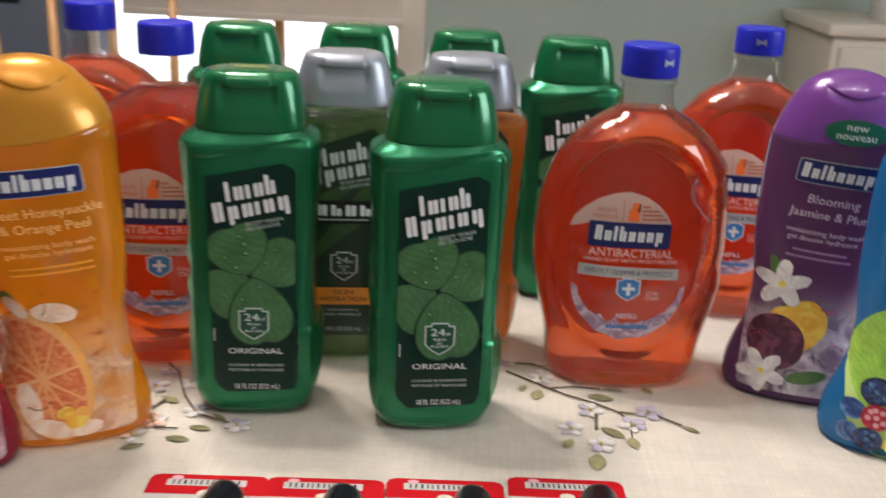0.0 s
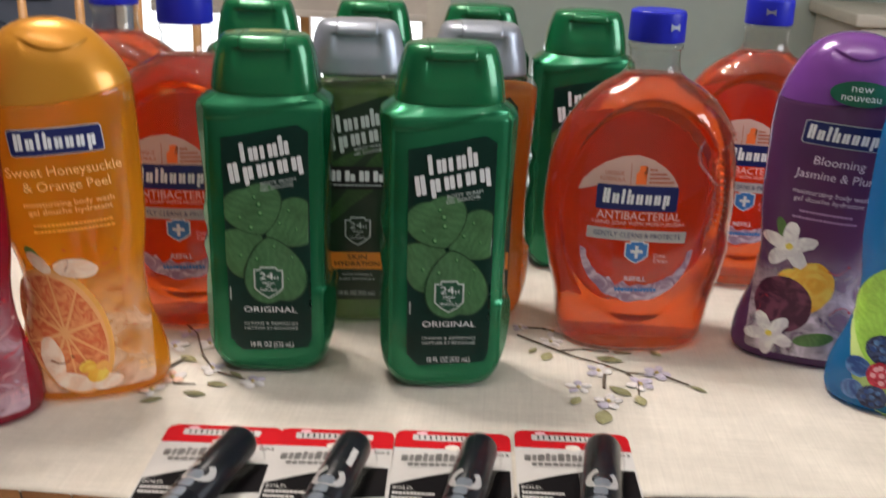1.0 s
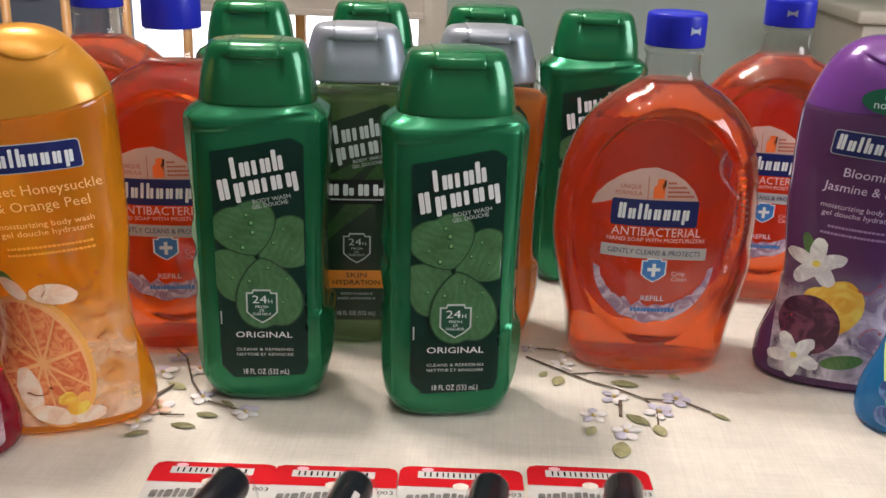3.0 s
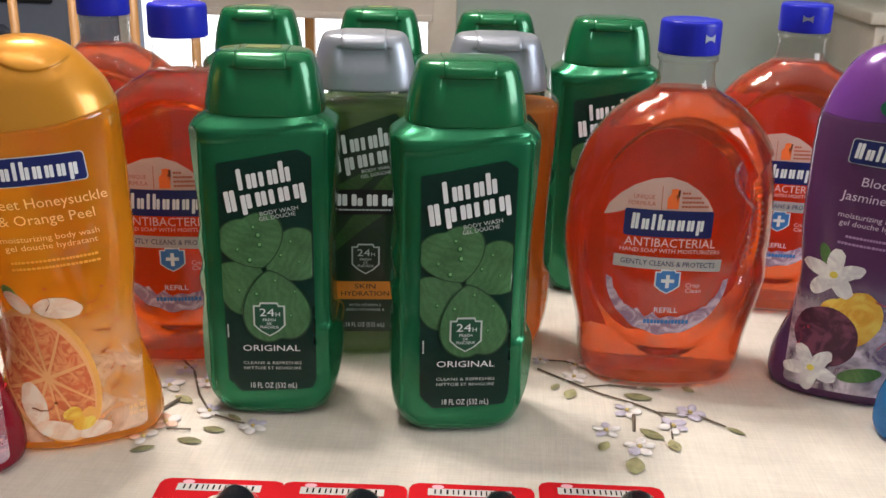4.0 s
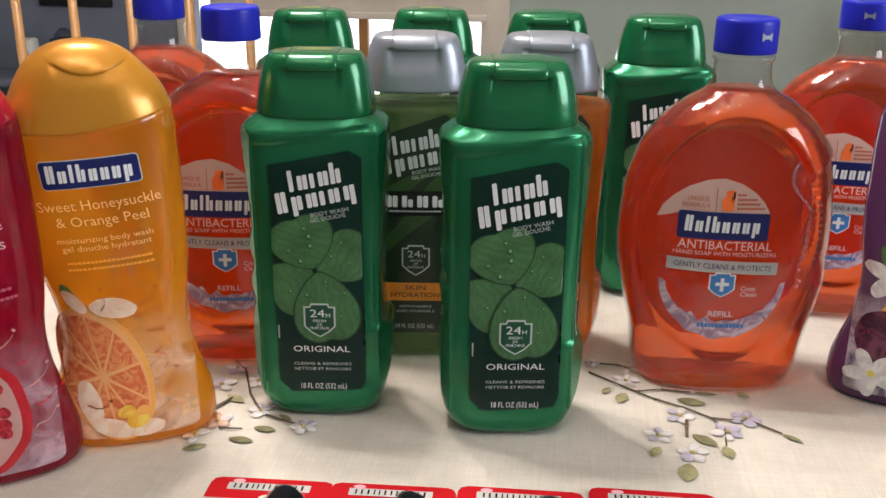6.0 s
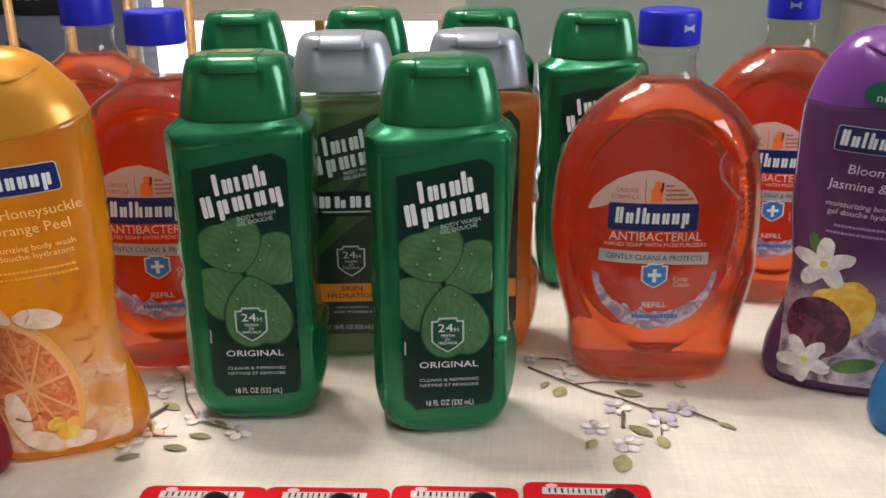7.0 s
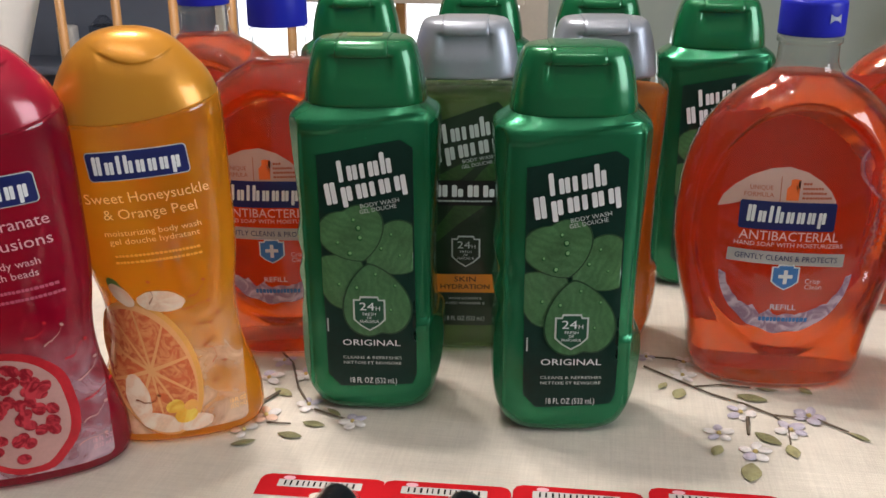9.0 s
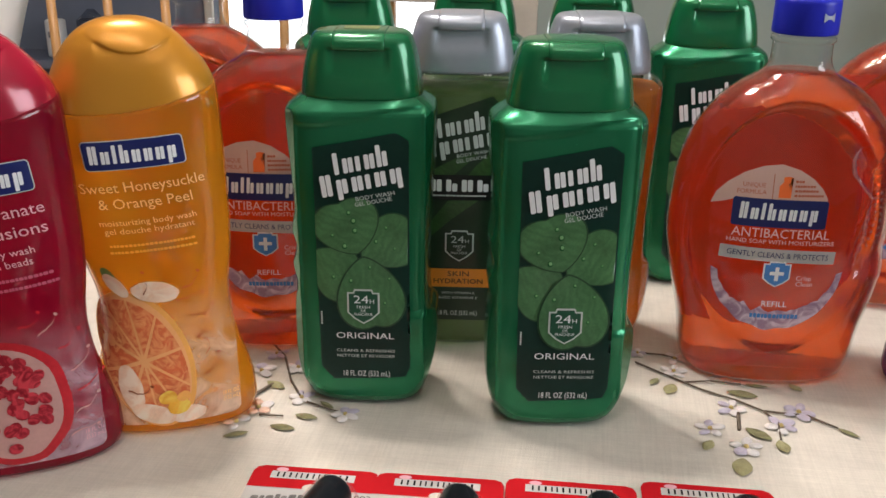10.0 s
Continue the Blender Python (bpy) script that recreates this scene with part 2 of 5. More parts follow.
def box(x0, x1, y0, y1, z0, z1, bevel=0.0, bm=None):
    bm = bm or bmesh.new()
    r = bmesh.ops.create_cube(bm, size=1, matrix=Matrix.Translation(((x0 + x1) / 2, (y0 + y1) / 2, (z0 + z1) / 2)) @ Matrix.Diagonal((x1 - x0, y1 - y0, z1 - z0, 1)))
    if bevel:
        edges = list({e for v in r["verts"] for e in v.link_edges})
        bmesh.ops.bevel(bm, geom=edges, offset=bevel, segments=2, affect="EDGES", profile=0.5)
    return bm


def rod(a, b, r0, r1=None, n=14, bm=None):
    bm = bm or bmesh.new()
    a, b = Vector(a), Vector(b)
    m = Matrix.Translation((a + b) / 2) @ (b - a).to_track_quat("Z", "Y").to_matrix().to_4x4()
    bmesh.ops.create_cone(bm, cap_ends=True, segments=n, radius1=r0, radius2=r1 if r1 else r0, depth=(b - a).length, matrix=m)
    return bm


def spline(keys, z):
    """Smooth, never overshooting values between rows whose first number is z."""
    k = np.array(keys, float)
    zz = k[:, 0]
    i = int(np.clip(np.searchsorted(zz, z) - 1, 0, len(zz) - 2))
    h = zz[i + 1] - zz[i]
    u = min(max((z - zz[i]) / h, 0.0), 1.0)
    s = (k[1:, 1:] - k[:-1, 1:]) / (zz[1:] - zz[:-1])[:, None]

    def slope(j):
        if j == 0 or j == len(zz) - 1:
            return s[min(j, len(s) - 1)]
        a, b = s[j - 1], s[j]
        return np.where(a * b > 0, 2 * a * b / np.where(np.abs(a + b) < 1e-9, 1, a + b), 0)
    a, b = k[i, 1:], k[i + 1, 1:]
    return (2 * u**3 - 3 * u**2 + 1) * a + (u**3 - 2 * u**2 + u) * h * slope(i) + (3 * u**2 - 2 * u**3) * b + (u**3 - u**2) * h * slope(i + 1)


class Form:
    """A bottle's form: rows of z, half width left, half width right, half depth front, half depth back, squareness.
    shape(x, y, z) may press the surface in or out along y, and lift(x, z) may bend a rim."""

    def __init__(self, keys, shape=None, lift=None):
        self.keys, self.shape, self.lift, self.side = keys, shape, lift, 0.0

    def sway(self, z):
        """How far the bottle's middle line curves aside at that height."""
        return self.side * 0.0085 * step(0.05, 0.20, z)

    def ring(self, z, n, inset=0.0):
        l, r, f, b, p = spline(self.keys, z)
        out = []
        for i in range(n):
            a = 2 * math.pi * i / n
            c, s = math.cos(a), math.sin(a)
            x = math.copysign(abs(c) ** (2 / p), c) * max((r if c > 0 else l) - inset, 0.0004)
            y = math.copysign(abs(s) ** (2 / p), s) * max((b if s > 0 else f) - inset, 0.0004)
            if self.shape:
                y += self.shape(x, y, z)
            out.append((x + self.sway(z), y, z + (self.lift(x, z) if self.lift else 0)))
        return out

    def mesh(self, rings=44, n=72, inset=0.0, z0=None, z1=None):
        lo = self.keys[0][0] if z0 is None else z0
        hi = self.keys[-1][0] if z1 is None else z1
        zs = sorted({*np.linspace(lo, hi, rings), *(k[0] for k in self.keys if lo < k[0] < hi)})
        verts, faces = [], []
        for z in zs:
            verts += self.ring(z, n, inset)
        for j in range(len(zs) - 1):
            for i in range(n):
                faces.append((j * n + i, j * n + (i + 1) % n, (j + 1) * n + (i + 1) % n, (j + 1) * n + i))
        faces.append(tuple(range(n))[::-1])
        faces.append(tuple((len(zs) - 1) * n + i for i in range(n)))
        me = bpy.data.meshes.new("form")
        me.from_pydata(verts, [], faces)
        bm = bmesh.new()
        bm.from_mesh(me)
        bpy.data.meshes.remove(me)
        return bm

    def front(self, x, z, off=0.0):
        l, r, f, b, p = spline(self.keys, z)
        w = r if x > 0 else l
        q = min(abs(x) / w, 0.999)
        y = -f * (1 - q ** p) ** (1 / p)
        if self.shape:
            y += self.shape(x, y, z)
        return y - off

    def back(self, x, z, off=0.0):
        l, r, f, b, p = spline(self.keys, z)
        q = min(abs(x) / (r if x > 0 else l), 0.999)
        return b * (1 - q ** p) ** (1 / p) - off


def bell(d):
    return math.exp(-d * d)


def step(a, b, x):
    u = min(max((x - a) / (b - a), 0.0), 1.0)
    return u * u * (3 - 2 * u)


LAYER = 0.00022


def wrapped(form, bm, layer=1, cell=0.005, back=False):
    """Lays a flat figure, drawn in x and z, on a bottle's front."""
    if cell:
        xs = [v.co.x for v in bm.verts]
        zs = [v.co.z for v in bm.verts]
        for k in range(int(min(xs) / cell) - 1, int(max(xs) / cell) + 2):
            bmesh.ops.bisect_plane(bm, geom=bm.verts[:] + bm.edges[:] + bm.faces[:], plane_co=(k * cell, 0, 0), plane_no=(1, 0, 0))
        for k in range(int(min(zs) / (2 * cell)) - 1, int(max(zs) / (2 * cell)) + 2):
            bmesh.ops.bisect_plane(bm, geom=bm.verts[:] + bm.edges[:] + bm.faces[:], plane_co=(0, 0, k * 2 * cell), plane_no=(0, 0, 1))
    for v in bm.verts:
        v.co.y = form.back(v.co.x, v.co.z, 0.0014) if back else form.front(v.co.x, v.co.z, 0.0003 + LAYER * layer)
        v.co.x += form.sway(v.co.z)
    return bm


def figure(points, bm=None):
    bm = bm or bmesh.new()
    f = bm.faces.new([bm.verts.new((x, 0, z)) for x, z in points])
    bmesh.ops.triangulate(bm, faces=[f])
    return bm


def round_box(cx, cz, w, h, r, tilt=0.0, n=5):
    pts = []
    for sx, sz, a0 in ((1, 1, 0), (-1, 1, 90), (-1, -1, 180), (1, -1, 270)):
        for i in range(n + 1):
            a = radians(a0 + 90 * i / n)
            pts.append((sx * (w / 2 - r) + r * math.cos(a), sz * (h / 2 - r) + r * math.sin(a)))
    c, s = math.cos(radians(tilt)), math.sin(radians(tilt))
    return [(cx + x * c - z * s, cz + x * s + z * c) for x, z in pts]


def oval(cx, cz, rx, rz, tilt=0.0, n=36, wobble=0.0, seed=1):
    c, s = math.cos(radians(tilt)), math.sin(radians(tilt))
    out = []
    for i in range(n):
        a = 2 * math.pi * i / n
        k = 1 + wobble * noise.noise((2 * math.cos(a), 2 * math.sin(a), seed * 3.7))
        x, z = rx * k * math.cos(a), rz * k * math.sin(a)
        out.append((cx + x * c - z * s, cz + x * s + z * c))
    return out


def letters(text, cx, cz, height, width=None, tilt=0.0, bm=None):
    """Words in the built-in font, centred, as a flat figure in x and z."""
    cu = bpy.data.curves.new("words", "FONT")
    cu.body, cu.align_x, cu.align_y, cu.size, cu.resolution_u = text, "CENTER", "CENTER", 1.0, 2
    ob = new("words", cu)
    bpy.context.view_layer.update()
    me = bpy.data.meshes.new_from_object(ob.evaluated_get(bpy.context.evaluated_depsgraph_get()))
    bpy.data.objects.remove(ob)
    bpy.data.curves.remove(cu)
    xs = [v.co.x for v in me.vertices]
    sx = height / 0.72
    if width:
        sx = width / (max(xs) - min(xs))
    sz = height / 0.72
    mid = (max(xs) + min(xs)) / 2
    c, s = math.cos(radians(tilt)), math.sin(radians(tilt))
    for v in me.vertices:
        x, z = (v.co.x - mid) * sx, v.co.y * sz
        v.co = (cx + x * c - z * s, 0, cz + x * s + z * c)
    bm = bm or bmesh.new()
    bm.from_mesh(me)
    bpy.data.meshes.remove(me)
    return bm


def bars(cx, cz, w, h, count, tilt=0.0, seed=1, lean=0.0, bm=None, tall=(), drop=(), fill=0.86):
    """A brand mark or unreadable word as a row of plain rounded bars."""
    rnd = random.Random(seed)
    bm = bm or bmesh.new()
    parts_w = [rnd.uniform(0.65, 1.35) for _ in range(count)]
    unit = w / sum(parts_w)
    at = -w / 2
    c, s = math.cos(radians(tilt)), math.sin(radians(tilt))
    for i in range(count):
        k = 1.0 if i in tall else rnd.uniform(0.80, 0.90)
        d = 0.28 if i in drop else 0.0
        bw = parts_w[i] * unit * fill
        px = at + parts_w[i] * unit / 2
        at += parts_w[i] * unit
        pz = -h / 2 + (k - d) * h / 2
        pts = round_box(0, 0, bw, h * (k + d), min(bw, h) * 0.3, 0, 3)
        figure([(cx + (px + x + lean * z) * c - (pz + z) * s, cz + (px + x + lean * z) * s + (pz + z) * c) for x, z in pts], bm)
    return bm


def strokes(cx, cz, w, h, row, tilt=0.0, lean=0.0):
    """A brand mark as plain upright bars: | tall, . short, comma hanging below, blank a gap."""
    bm = bmesh.new()
    wide = {"|": 1.0, ".": 1.0, ",": 1.0, " ": 0.30}
    unit = w / sum(wide[k] for k in row)
    c, s = math.cos(radians(tilt)), math.sin(radians(tilt))
    at = -w / 2
    for k in row:
        if k != " ":
            lo, hi = {"|": (0.0, 1.0), ".": (0.0, 0.68), ",": (-0.26, 0.68)}[k]
            bw = unit * 0.86
            px, pz = at + unit / 2, ((lo + hi) / 2 - 0.5) * h
            figure([(cx + (px + x + lean * z) * c - (pz + z) * s, cz + (px + x + lean * z) * s + (pz + z) * c) for x, z in round_box(0, 0, bw, h * (hi - lo), bw * 0.28, 0, 2)], bm)
        at += unit * wide[k]
    return bm


NAME = "||  ..  |  |.  ..  ..  ..  ,."


def thing(name, place, label, category, group="", yaw=0.0):
    ob = new(name)
    ob.empty_display_size = 0.02
    ob.matrix_world = pose(*place, 0, 0, yaw)
    return tagged(ob, label, category, group)


def printed(name, form, bm, mat, parent, layer=1, cell=0.0045, label="", back=False):
    if isinstance(bm, list):
        return [printed(name, form, b, mat, parent, layer, cell, label, back) for b in bm][-1]
    return part(name, wrapped(form, bm, layer, cell, back), mat, parent, label)

# ---------------------------------------------------------------- the room
def structure(name, bm, mat, label, category):
    return tagged(part(name, bm, mat, None, "", smooth=False), label, category, kind="structure")


RX0, RX1, RY0, RY1, RZ = -3.2, 2.5, -2.4, 3.3, 2.5
DX0, DX1, DZ = -1.29, -0.258, 2.05       # the patio door's opening
structure("floor", box(RX0, RX1, RY0, RY1, -0.1, 0), M_FLOOR, "brown boarded floor under the table", "floor")
structure("ceiling", box(RX0, RX1, RY0, RY1, RZ, RZ + 0.1), M_CEIL, "plain off-white painted ceiling", "ceiling")
structure("wall_north_slate", box(RX0, DX0, RY1, RY1 + 0.12, 0, RZ), M_SLATE, "slate blue painted wall beside the patio door", "wall")
structure("wall_north_sage", box(DX1, RX1, RY1, RY1 + 0.12, 0, RZ), M_SAGE, "pale sage grey painted wall behind the table", "wall")
structure("wall_north_lintel", box(DX0, DX1, RY1, RY1 + 0.12, DZ, RZ), M_SAGE, "pale sage grey wall above the patio door", "wall")
structure("wall_west", box(RX0 - 0.12, RX0, RY0, RY1 + 0.12, 0, RZ), M_SLATE, "slate blue painted side wall", "wall")
structure("wall_south", box(RX0, RX1, RY0 - 0.12, RY0, 0, RZ), M_SAGE, "pale sage grey wall behind the viewer", "wall")
WY0, WY1, WZ0, WZ1 = -0.8, 0.55, 0.95, 2.1
structure("wall_east_low", box(RX1, RX1 + 0.12, RY0, RY1 + 0.12, 0, WZ0), M_SAGE, "pale sage grey wall below the side window", "wall")
structure("wall_east_high", box(RX1, RX1 + 0.12, RY0, RY1 + 0.12, WZ1, RZ), M_SAGE, "pale sage grey wall above the side window", "wall")
structure("wall_east_near", box(RX1, RX1 + 0.12, RY0, WY0, WZ0, WZ1), M_SAGE, "pale sage grey wall beside the side window", "wall")
structure("wall_east_far", box(RX1, RX1 + 0.12, WY1, RY1 + 0.12, WZ0, WZ1), M_SAGE, "pale sage grey wall beside the side window", "wall")
structure("backdrop", box(-4.5, 3.0, 5.2, 5.25, -0.5, 3.5), M_DAYLIGHT, "bright overcast daylight outside the patio door", "backdrop")

door = tagged(new("door_1"), "cream framed glass patio door in the wall", "door", kind="structure")
door.location = (0, RY1, 0)
part("door_frame", box(DX1 + 0.0, DX1 + 0.095, -0.025, -0.001, 0, DZ + 0.09, 0.004), M_CREAM, door)
part("door_frame", box(DX0 - 0.03, DX0 - 0.0, -0.025, -0.001, 0, DZ + 0.09, 0.004), M_CREAM, door)
part("door_frame", box(DX0 - 0.03, DX1 + 0.095, -0.025, -0.001, DZ + 0.092, DZ + 0.18, 0.004), M_CREAM, door)
part("door_bar", box(-0.688, -0.655, 0.03, 0.07, 0.02, DZ, 0.003), M_PINE, door, "honey coloured wooden door bar")
part("door_rail", box(DX0, DX1, 0.03, 0.07, 0.0, 0.09, 0.003), M_PINE, door, "honey coloured wooden bottom rail")
part("pane", box(DX0, DX1, 0.045, 0.051, 0.09, DZ), M_GLASS, door)

blind = thing("window_blind", (0, 3.24, 0), "pale linen blind drawn halfway down the patio door", "blind")
bm = box(-1.18, DX1 + 0.02, -0.006, 0.002, 0.690, 2.1, 0.001)
bmesh.ops.subdivide_edges(bm, edges=bm.edges[:], cuts=3)
part("fabric", bm, M_SHADE, blind)
part("hem_bar", box(-1.18, DX1 + 0.02, -0.012, 0.006, 0.668, 0.691, 0.004), M_SHADE, blind)

# window frame of the side window, out of view, through which daylight falls
win = tagged(new("window_1"), "white framed side window in the sage wall", "window", kind="structure")
win.location = (RX1, 0, 0)
for a in ((WY0, WY1, WZ0, WZ0 + 0.05), (WY0, WY1, WZ1 - 0.05, WZ1), (WY0, WY0 + 0.05, WZ0 + 0.052, WZ1 - 0.052), (WY1 - 0.05, WY1, WZ0 + 0.052, WZ1 - 0.052)):
    part("window_frame", box(-0.01, 0.06, *a, 0.004), M_WHITE, win)

# ---------------------------------------------------------------- things behind the table
chair = thing("dining_chair", (-0.449, 1.05, 0), "honey pine spindle back dining chair behind the table", "chair")
part("seat", box(-0.22, 0.22, -0.40, 0.02, 0.43, 0.465, 0.014), M_PINE, chair)
part("top_rail", box(-0.17, 0.17, -0.012, 0.014, 0.972, 1.045, 0.01), M_PINE, chair)
for k in range(5):
    x = -0.136 + 0.068 * k
    part("spindle", rod((x * 0.96, -0.01, 0.46), (x, 0.0, 0.975), 0.0066, 0.0048, 12), M_PINE, chair)
for x, y in ((-0.19, -0.36), (0.19, -0.36), (-0.18, -0.02), (0.18, -0.02)):
    part("leg", rod((x * 1.12, y, 0.0), (x, y, 0.44), 0.014, 0.02, 12), M_PINE, chair)

post = thing("white_chair", (-0.697, 1.05, 0), "white painted wooden chair with a sloping back post", "chair")
bm = bmesh.new()
for k in range(7):
    u0, u1 = k / 7, (k + 1) / 7
    x0, x1 = -0.015 + 0.17 * (u0 - 0.55) + 0.04 * u0 * u0, -0.015 + 0.17 * (u1 - 0.55) + 0.04 * u1 * u1
    z0, z1 = 0.44 + 0.62 * u0, 0.44 + 0.62 * u1
    vs = [bm.verts.new(p) for p in ((x0 - 0.035, -0.015, z0), (x0 + 0.035, -0.015, z0), (x0 + 0.035, 0.015, z0), (x0 - 0.035, 0.015, z0), (x1 - 0.035, -0.015, z1), (x1 + 0.035, -0.015, z1), (x1 + 0.035, 0.015, z1), (x1 - 0.035, 0.015, z1))]
    for f in ((0, 1, 5, 4), (1, 2, 6, 5), (2, 3, 7, 6), (3, 0, 4, 7)):
        bm.faces.new([vs[i] for i in f])
    if k in (0, 6):
        bm.faces.new(vs[:4] if k == 0 else vs[4:])
bmesh.ops.remove_doubles(bm, verts=bm.verts[:], dist=0.0002)
part("back_post", bm, M_WHITE, post)
part("seat", box(-0.46, 0.02, -0.40, 0.03, 0.41, 0.445, 0.012), M_WHITE, post)
for x, y in ((-0.42, -0.36), (-0.02, -0.36), (-0.42, 0), (-0.02, 0)):
    part("leg", rod((x, y, 0.0), (x, y, 0.415), 0.016, 0.02, 12), M_WHITE, post)

cab = thing("cream_cabinet", (1.395, 3.05, 0), "cream painted low cabinet against the sage wall", "cabinet")
part("body", box(-0.35, 0.4, -0.2, 0.24, 0.06, 0.745, 0.006), M_CREAM, cab)
part("top", box(-0.375, 0.425, -0.225, 0.245, 0.747, 0.785, 0.008), M_CREAM, cab)
part("door", box(-0.33, 0.02, -0.216, -0.202, 0.09, 0.72, 0.005), M_CREAM, cab)
part("door", box(0.03, 0.38, -0.216, -0.202, 0.09, 0.72, 0.005), M_CREAM, cab)
for x in (-0.31, 0.36):
    part("foot", box(x - 0.03, x + 0.03, -0.17, 0.2, 0.0, 0.058, 0.004), M_CREAM, cab)
canister = thing("white_canister", (1.27, 3.0, 0.785), "plain white lidded canister on the cabinet", "canister")
part("body", rod((0, 0, 0), (0, 0, 0.2), 0.075, 0.075, 28), M_WHITE, canister)
part("lid", rod((0, 0, 0.201), (0, 0, 0.225), 0.078, 0.074, 28), M_WHITE, canister)

shelf = thing("wall_shelf", (-1.75, 3.2, 0.455), "dark grey narrow shelf on the slate wall", "shelf")
part("board", box(-0.45, 0.35, -0.12, 0.098, -0.03, 0.0, 0.004), M_SLATE, shelf)
for x in (-0.40, 0.30):
    part("bracket", box(x - 0.012, x + 0.012, -0.08, 0.098, -0.13, -0.031, 0.003), M_SLATE, shelf)
disp = thing("soap_dispenser", (-1.815, 3.16, 0.455), "small white plastic dispenser on the shelf", "dispenser")
part("body", box(-0.03, 0.03, -0.025, 0.025, 0, 0.13, 0.01), M_WHITE, disp)
part("nozzle", box(-0.012, 0.012, -0.034, -0.026, 0.07, 0.09, 0.002), M_SLATE, disp)
jar = thing("glass_jar", (-1.685, 3.17, 0.455), "clear glass jar with a rounded lid on the shelf", "jar")
part("glass", rod((0, 0, 0.001), (0, 0, 0.13), 0.05, 0.05, 24), clear_plastic("grey_glass", (0.6, 0.64, 0.68)), jar)
part("lid", rod((0, 0, 0.131), (0, 0, 0.165), 0.046, 0.012, 24), clear_plastic("pale_glass", (0.7, 0.72, 0.75)), jar)
M_BLACKBOARD = material("chalkboard_black", (0.012, 0.013, 0.016), rough=0.6)
sign = thing("wall_sign", (-1.69, 3.294, 0.752), "small black sign with pale writing on the wall", "sign")
part("board", box(-0.135, 0.135, -0.012, 0.0, -0.07, 0.075, 0.003), M_BLACKBOARD, sign)
bm = bars(0, 0, 0.13, 0.04, 4, seed=3, tall=(0,))
for v in bm.verts:
    v.co.y = -0.0135
part("writing", bm, M_WHITE, sign)

lamp = thing("chandelier", (-0.36, 0.78, 0), "brass ceiling lamp with five bare bulbs above the table", "lamp")
part("stem", rod((0, 0, 1.98), (0, 0, RZ - 0.001), 0.012), M_BRASS, lamp)
for b in BULBS:
    p = Vector(b) - Vector((-0.36, 0.78, 0))
    part("arm", rod((0, 0, 2.0), (p.x, p.y, 1.99), 0.008), M_BRASS, lamp)
    bm = bmesh.new()
    bmesh.ops.create_uvsphere(bm, u_segments=16, v_segments=10, radius=0.028, matrix=Matrix.Translation((p.x, p.y, 1.955)))
    part("bulb", bm, M_BULB, lamp)

spots = thing("ceiling_spot_bar", (0.05, -0.35, 0), "white ceiling bar with six small bright spotlights", "lamp")
part("bar", box(-0.62, 0.62, -0.02, 0.02, RZ - 0.03, RZ - 0.001, 0.004), M_WHITE, spots)
for k in range(6):
    x = -0.55 + 0.22 * k
    head = part("spot_head", rod((x, 0, RZ - 0.032), (x, 0.03, RZ - 0.10), 0.03, 0.034, 18), M_WHITE, spots)
    bm = bmesh.new()
    bmesh.ops.create_uvsphere(bm, u_segments=14, v_segments=8, radius=0.012, matrix=Matrix.Translation((x, 0.034, RZ - 0.108)))
    part("lens", bm, M_SPOT, head)

# ---------------------------------------------------------------- the table and its cloth
table = thing("dining_table", (0, 0, 0), "reddish brown wooden dining table with an inlaid border", "table")
part("tabletop", box(-0.9, 0.9, 0.15, 0.99, T - 0.032, T - 0.0022, 0.004), M_WOOD, table)
# Dark strip: paints in the cloth edge's shade and the gaps between inlays.
part("border", box(-0.9, 0.9, 0.3459, 0.375, T - 0.0021, T - 0.0017), M_DARKSTRIP, table, "dark strip of inlay gaps and painted cloth edge shade")
for k in range(34):
    x = -0.45 + 0.0265 * k
    bm = box(x, x + 0.0252, 0.347, 0.3585, T - 0.0016, T - 0.0008)
    for v in bm.verts:
        v.co.x -= (v.co.y - 0.347) * 0.7
    part("inlay", bm, M_INLAY, table)
for x, y in ((-0.8, 0.24), (0.8, 0.24), (-0.8, 0.9), (0.8, 0.9)):
    part("leg", rod((x, y, 0), (x, y, T - 0.034), 0.03, 0.042, 16), M_WOOD, table)

cloth = thing("tablecloth", (0, 0, 0), "off-white linen table runner embroidered with pale blossom sprigs", "tablecloth")


def cloth_edge(x):
    return 0.375 + 0.0533 * x + 0.004 * math.sin(9 * x + 0.4) - 0.010 * bell((x + 0.09) / 0.09) + 0.045 * max(0, x) ** 1.0


bm = bmesh.new()
NX, NY = 150, 70
grid = []
for j in range(NY + 1):
    row = []
    for i in range(NX + 1):
        x = -0.75 + 1.5 * i / NX
        y = cloth_edge(x) + (0.95 - cloth_edge(x)) * (j / NY) ** 1.15
        z = T - 0.0002 + 0.0004 * noise.noise((x * 9, y * 9, 0.3)) * step(0.0, 0.1, j / NY) - 0.0004
        d = abs(y - 0.664 - 0.08 * x)
        z += 0.0011 * bell(d / 0.0022)
        row.append(bm.verts.new((x, y, min(z, T + 0.0009))))
    grid.append(row)
for j in range(NY):
    for i in range(NX):
        bm.faces.new((grid[j][i], grid[j][i + 1], grid[j + 1][i + 1], grid[j + 1][i]))
hem = bmesh.ops.extrude_edge_only(bm, edges=[e for e in bm.edges if e.is_boundary])
for v in hem["geom"]:
    if isinstance(v, bmesh.types.BMVert):
        v.co.z -= 0.0011
part("fabric", bm, M_CLOTH, cloth)

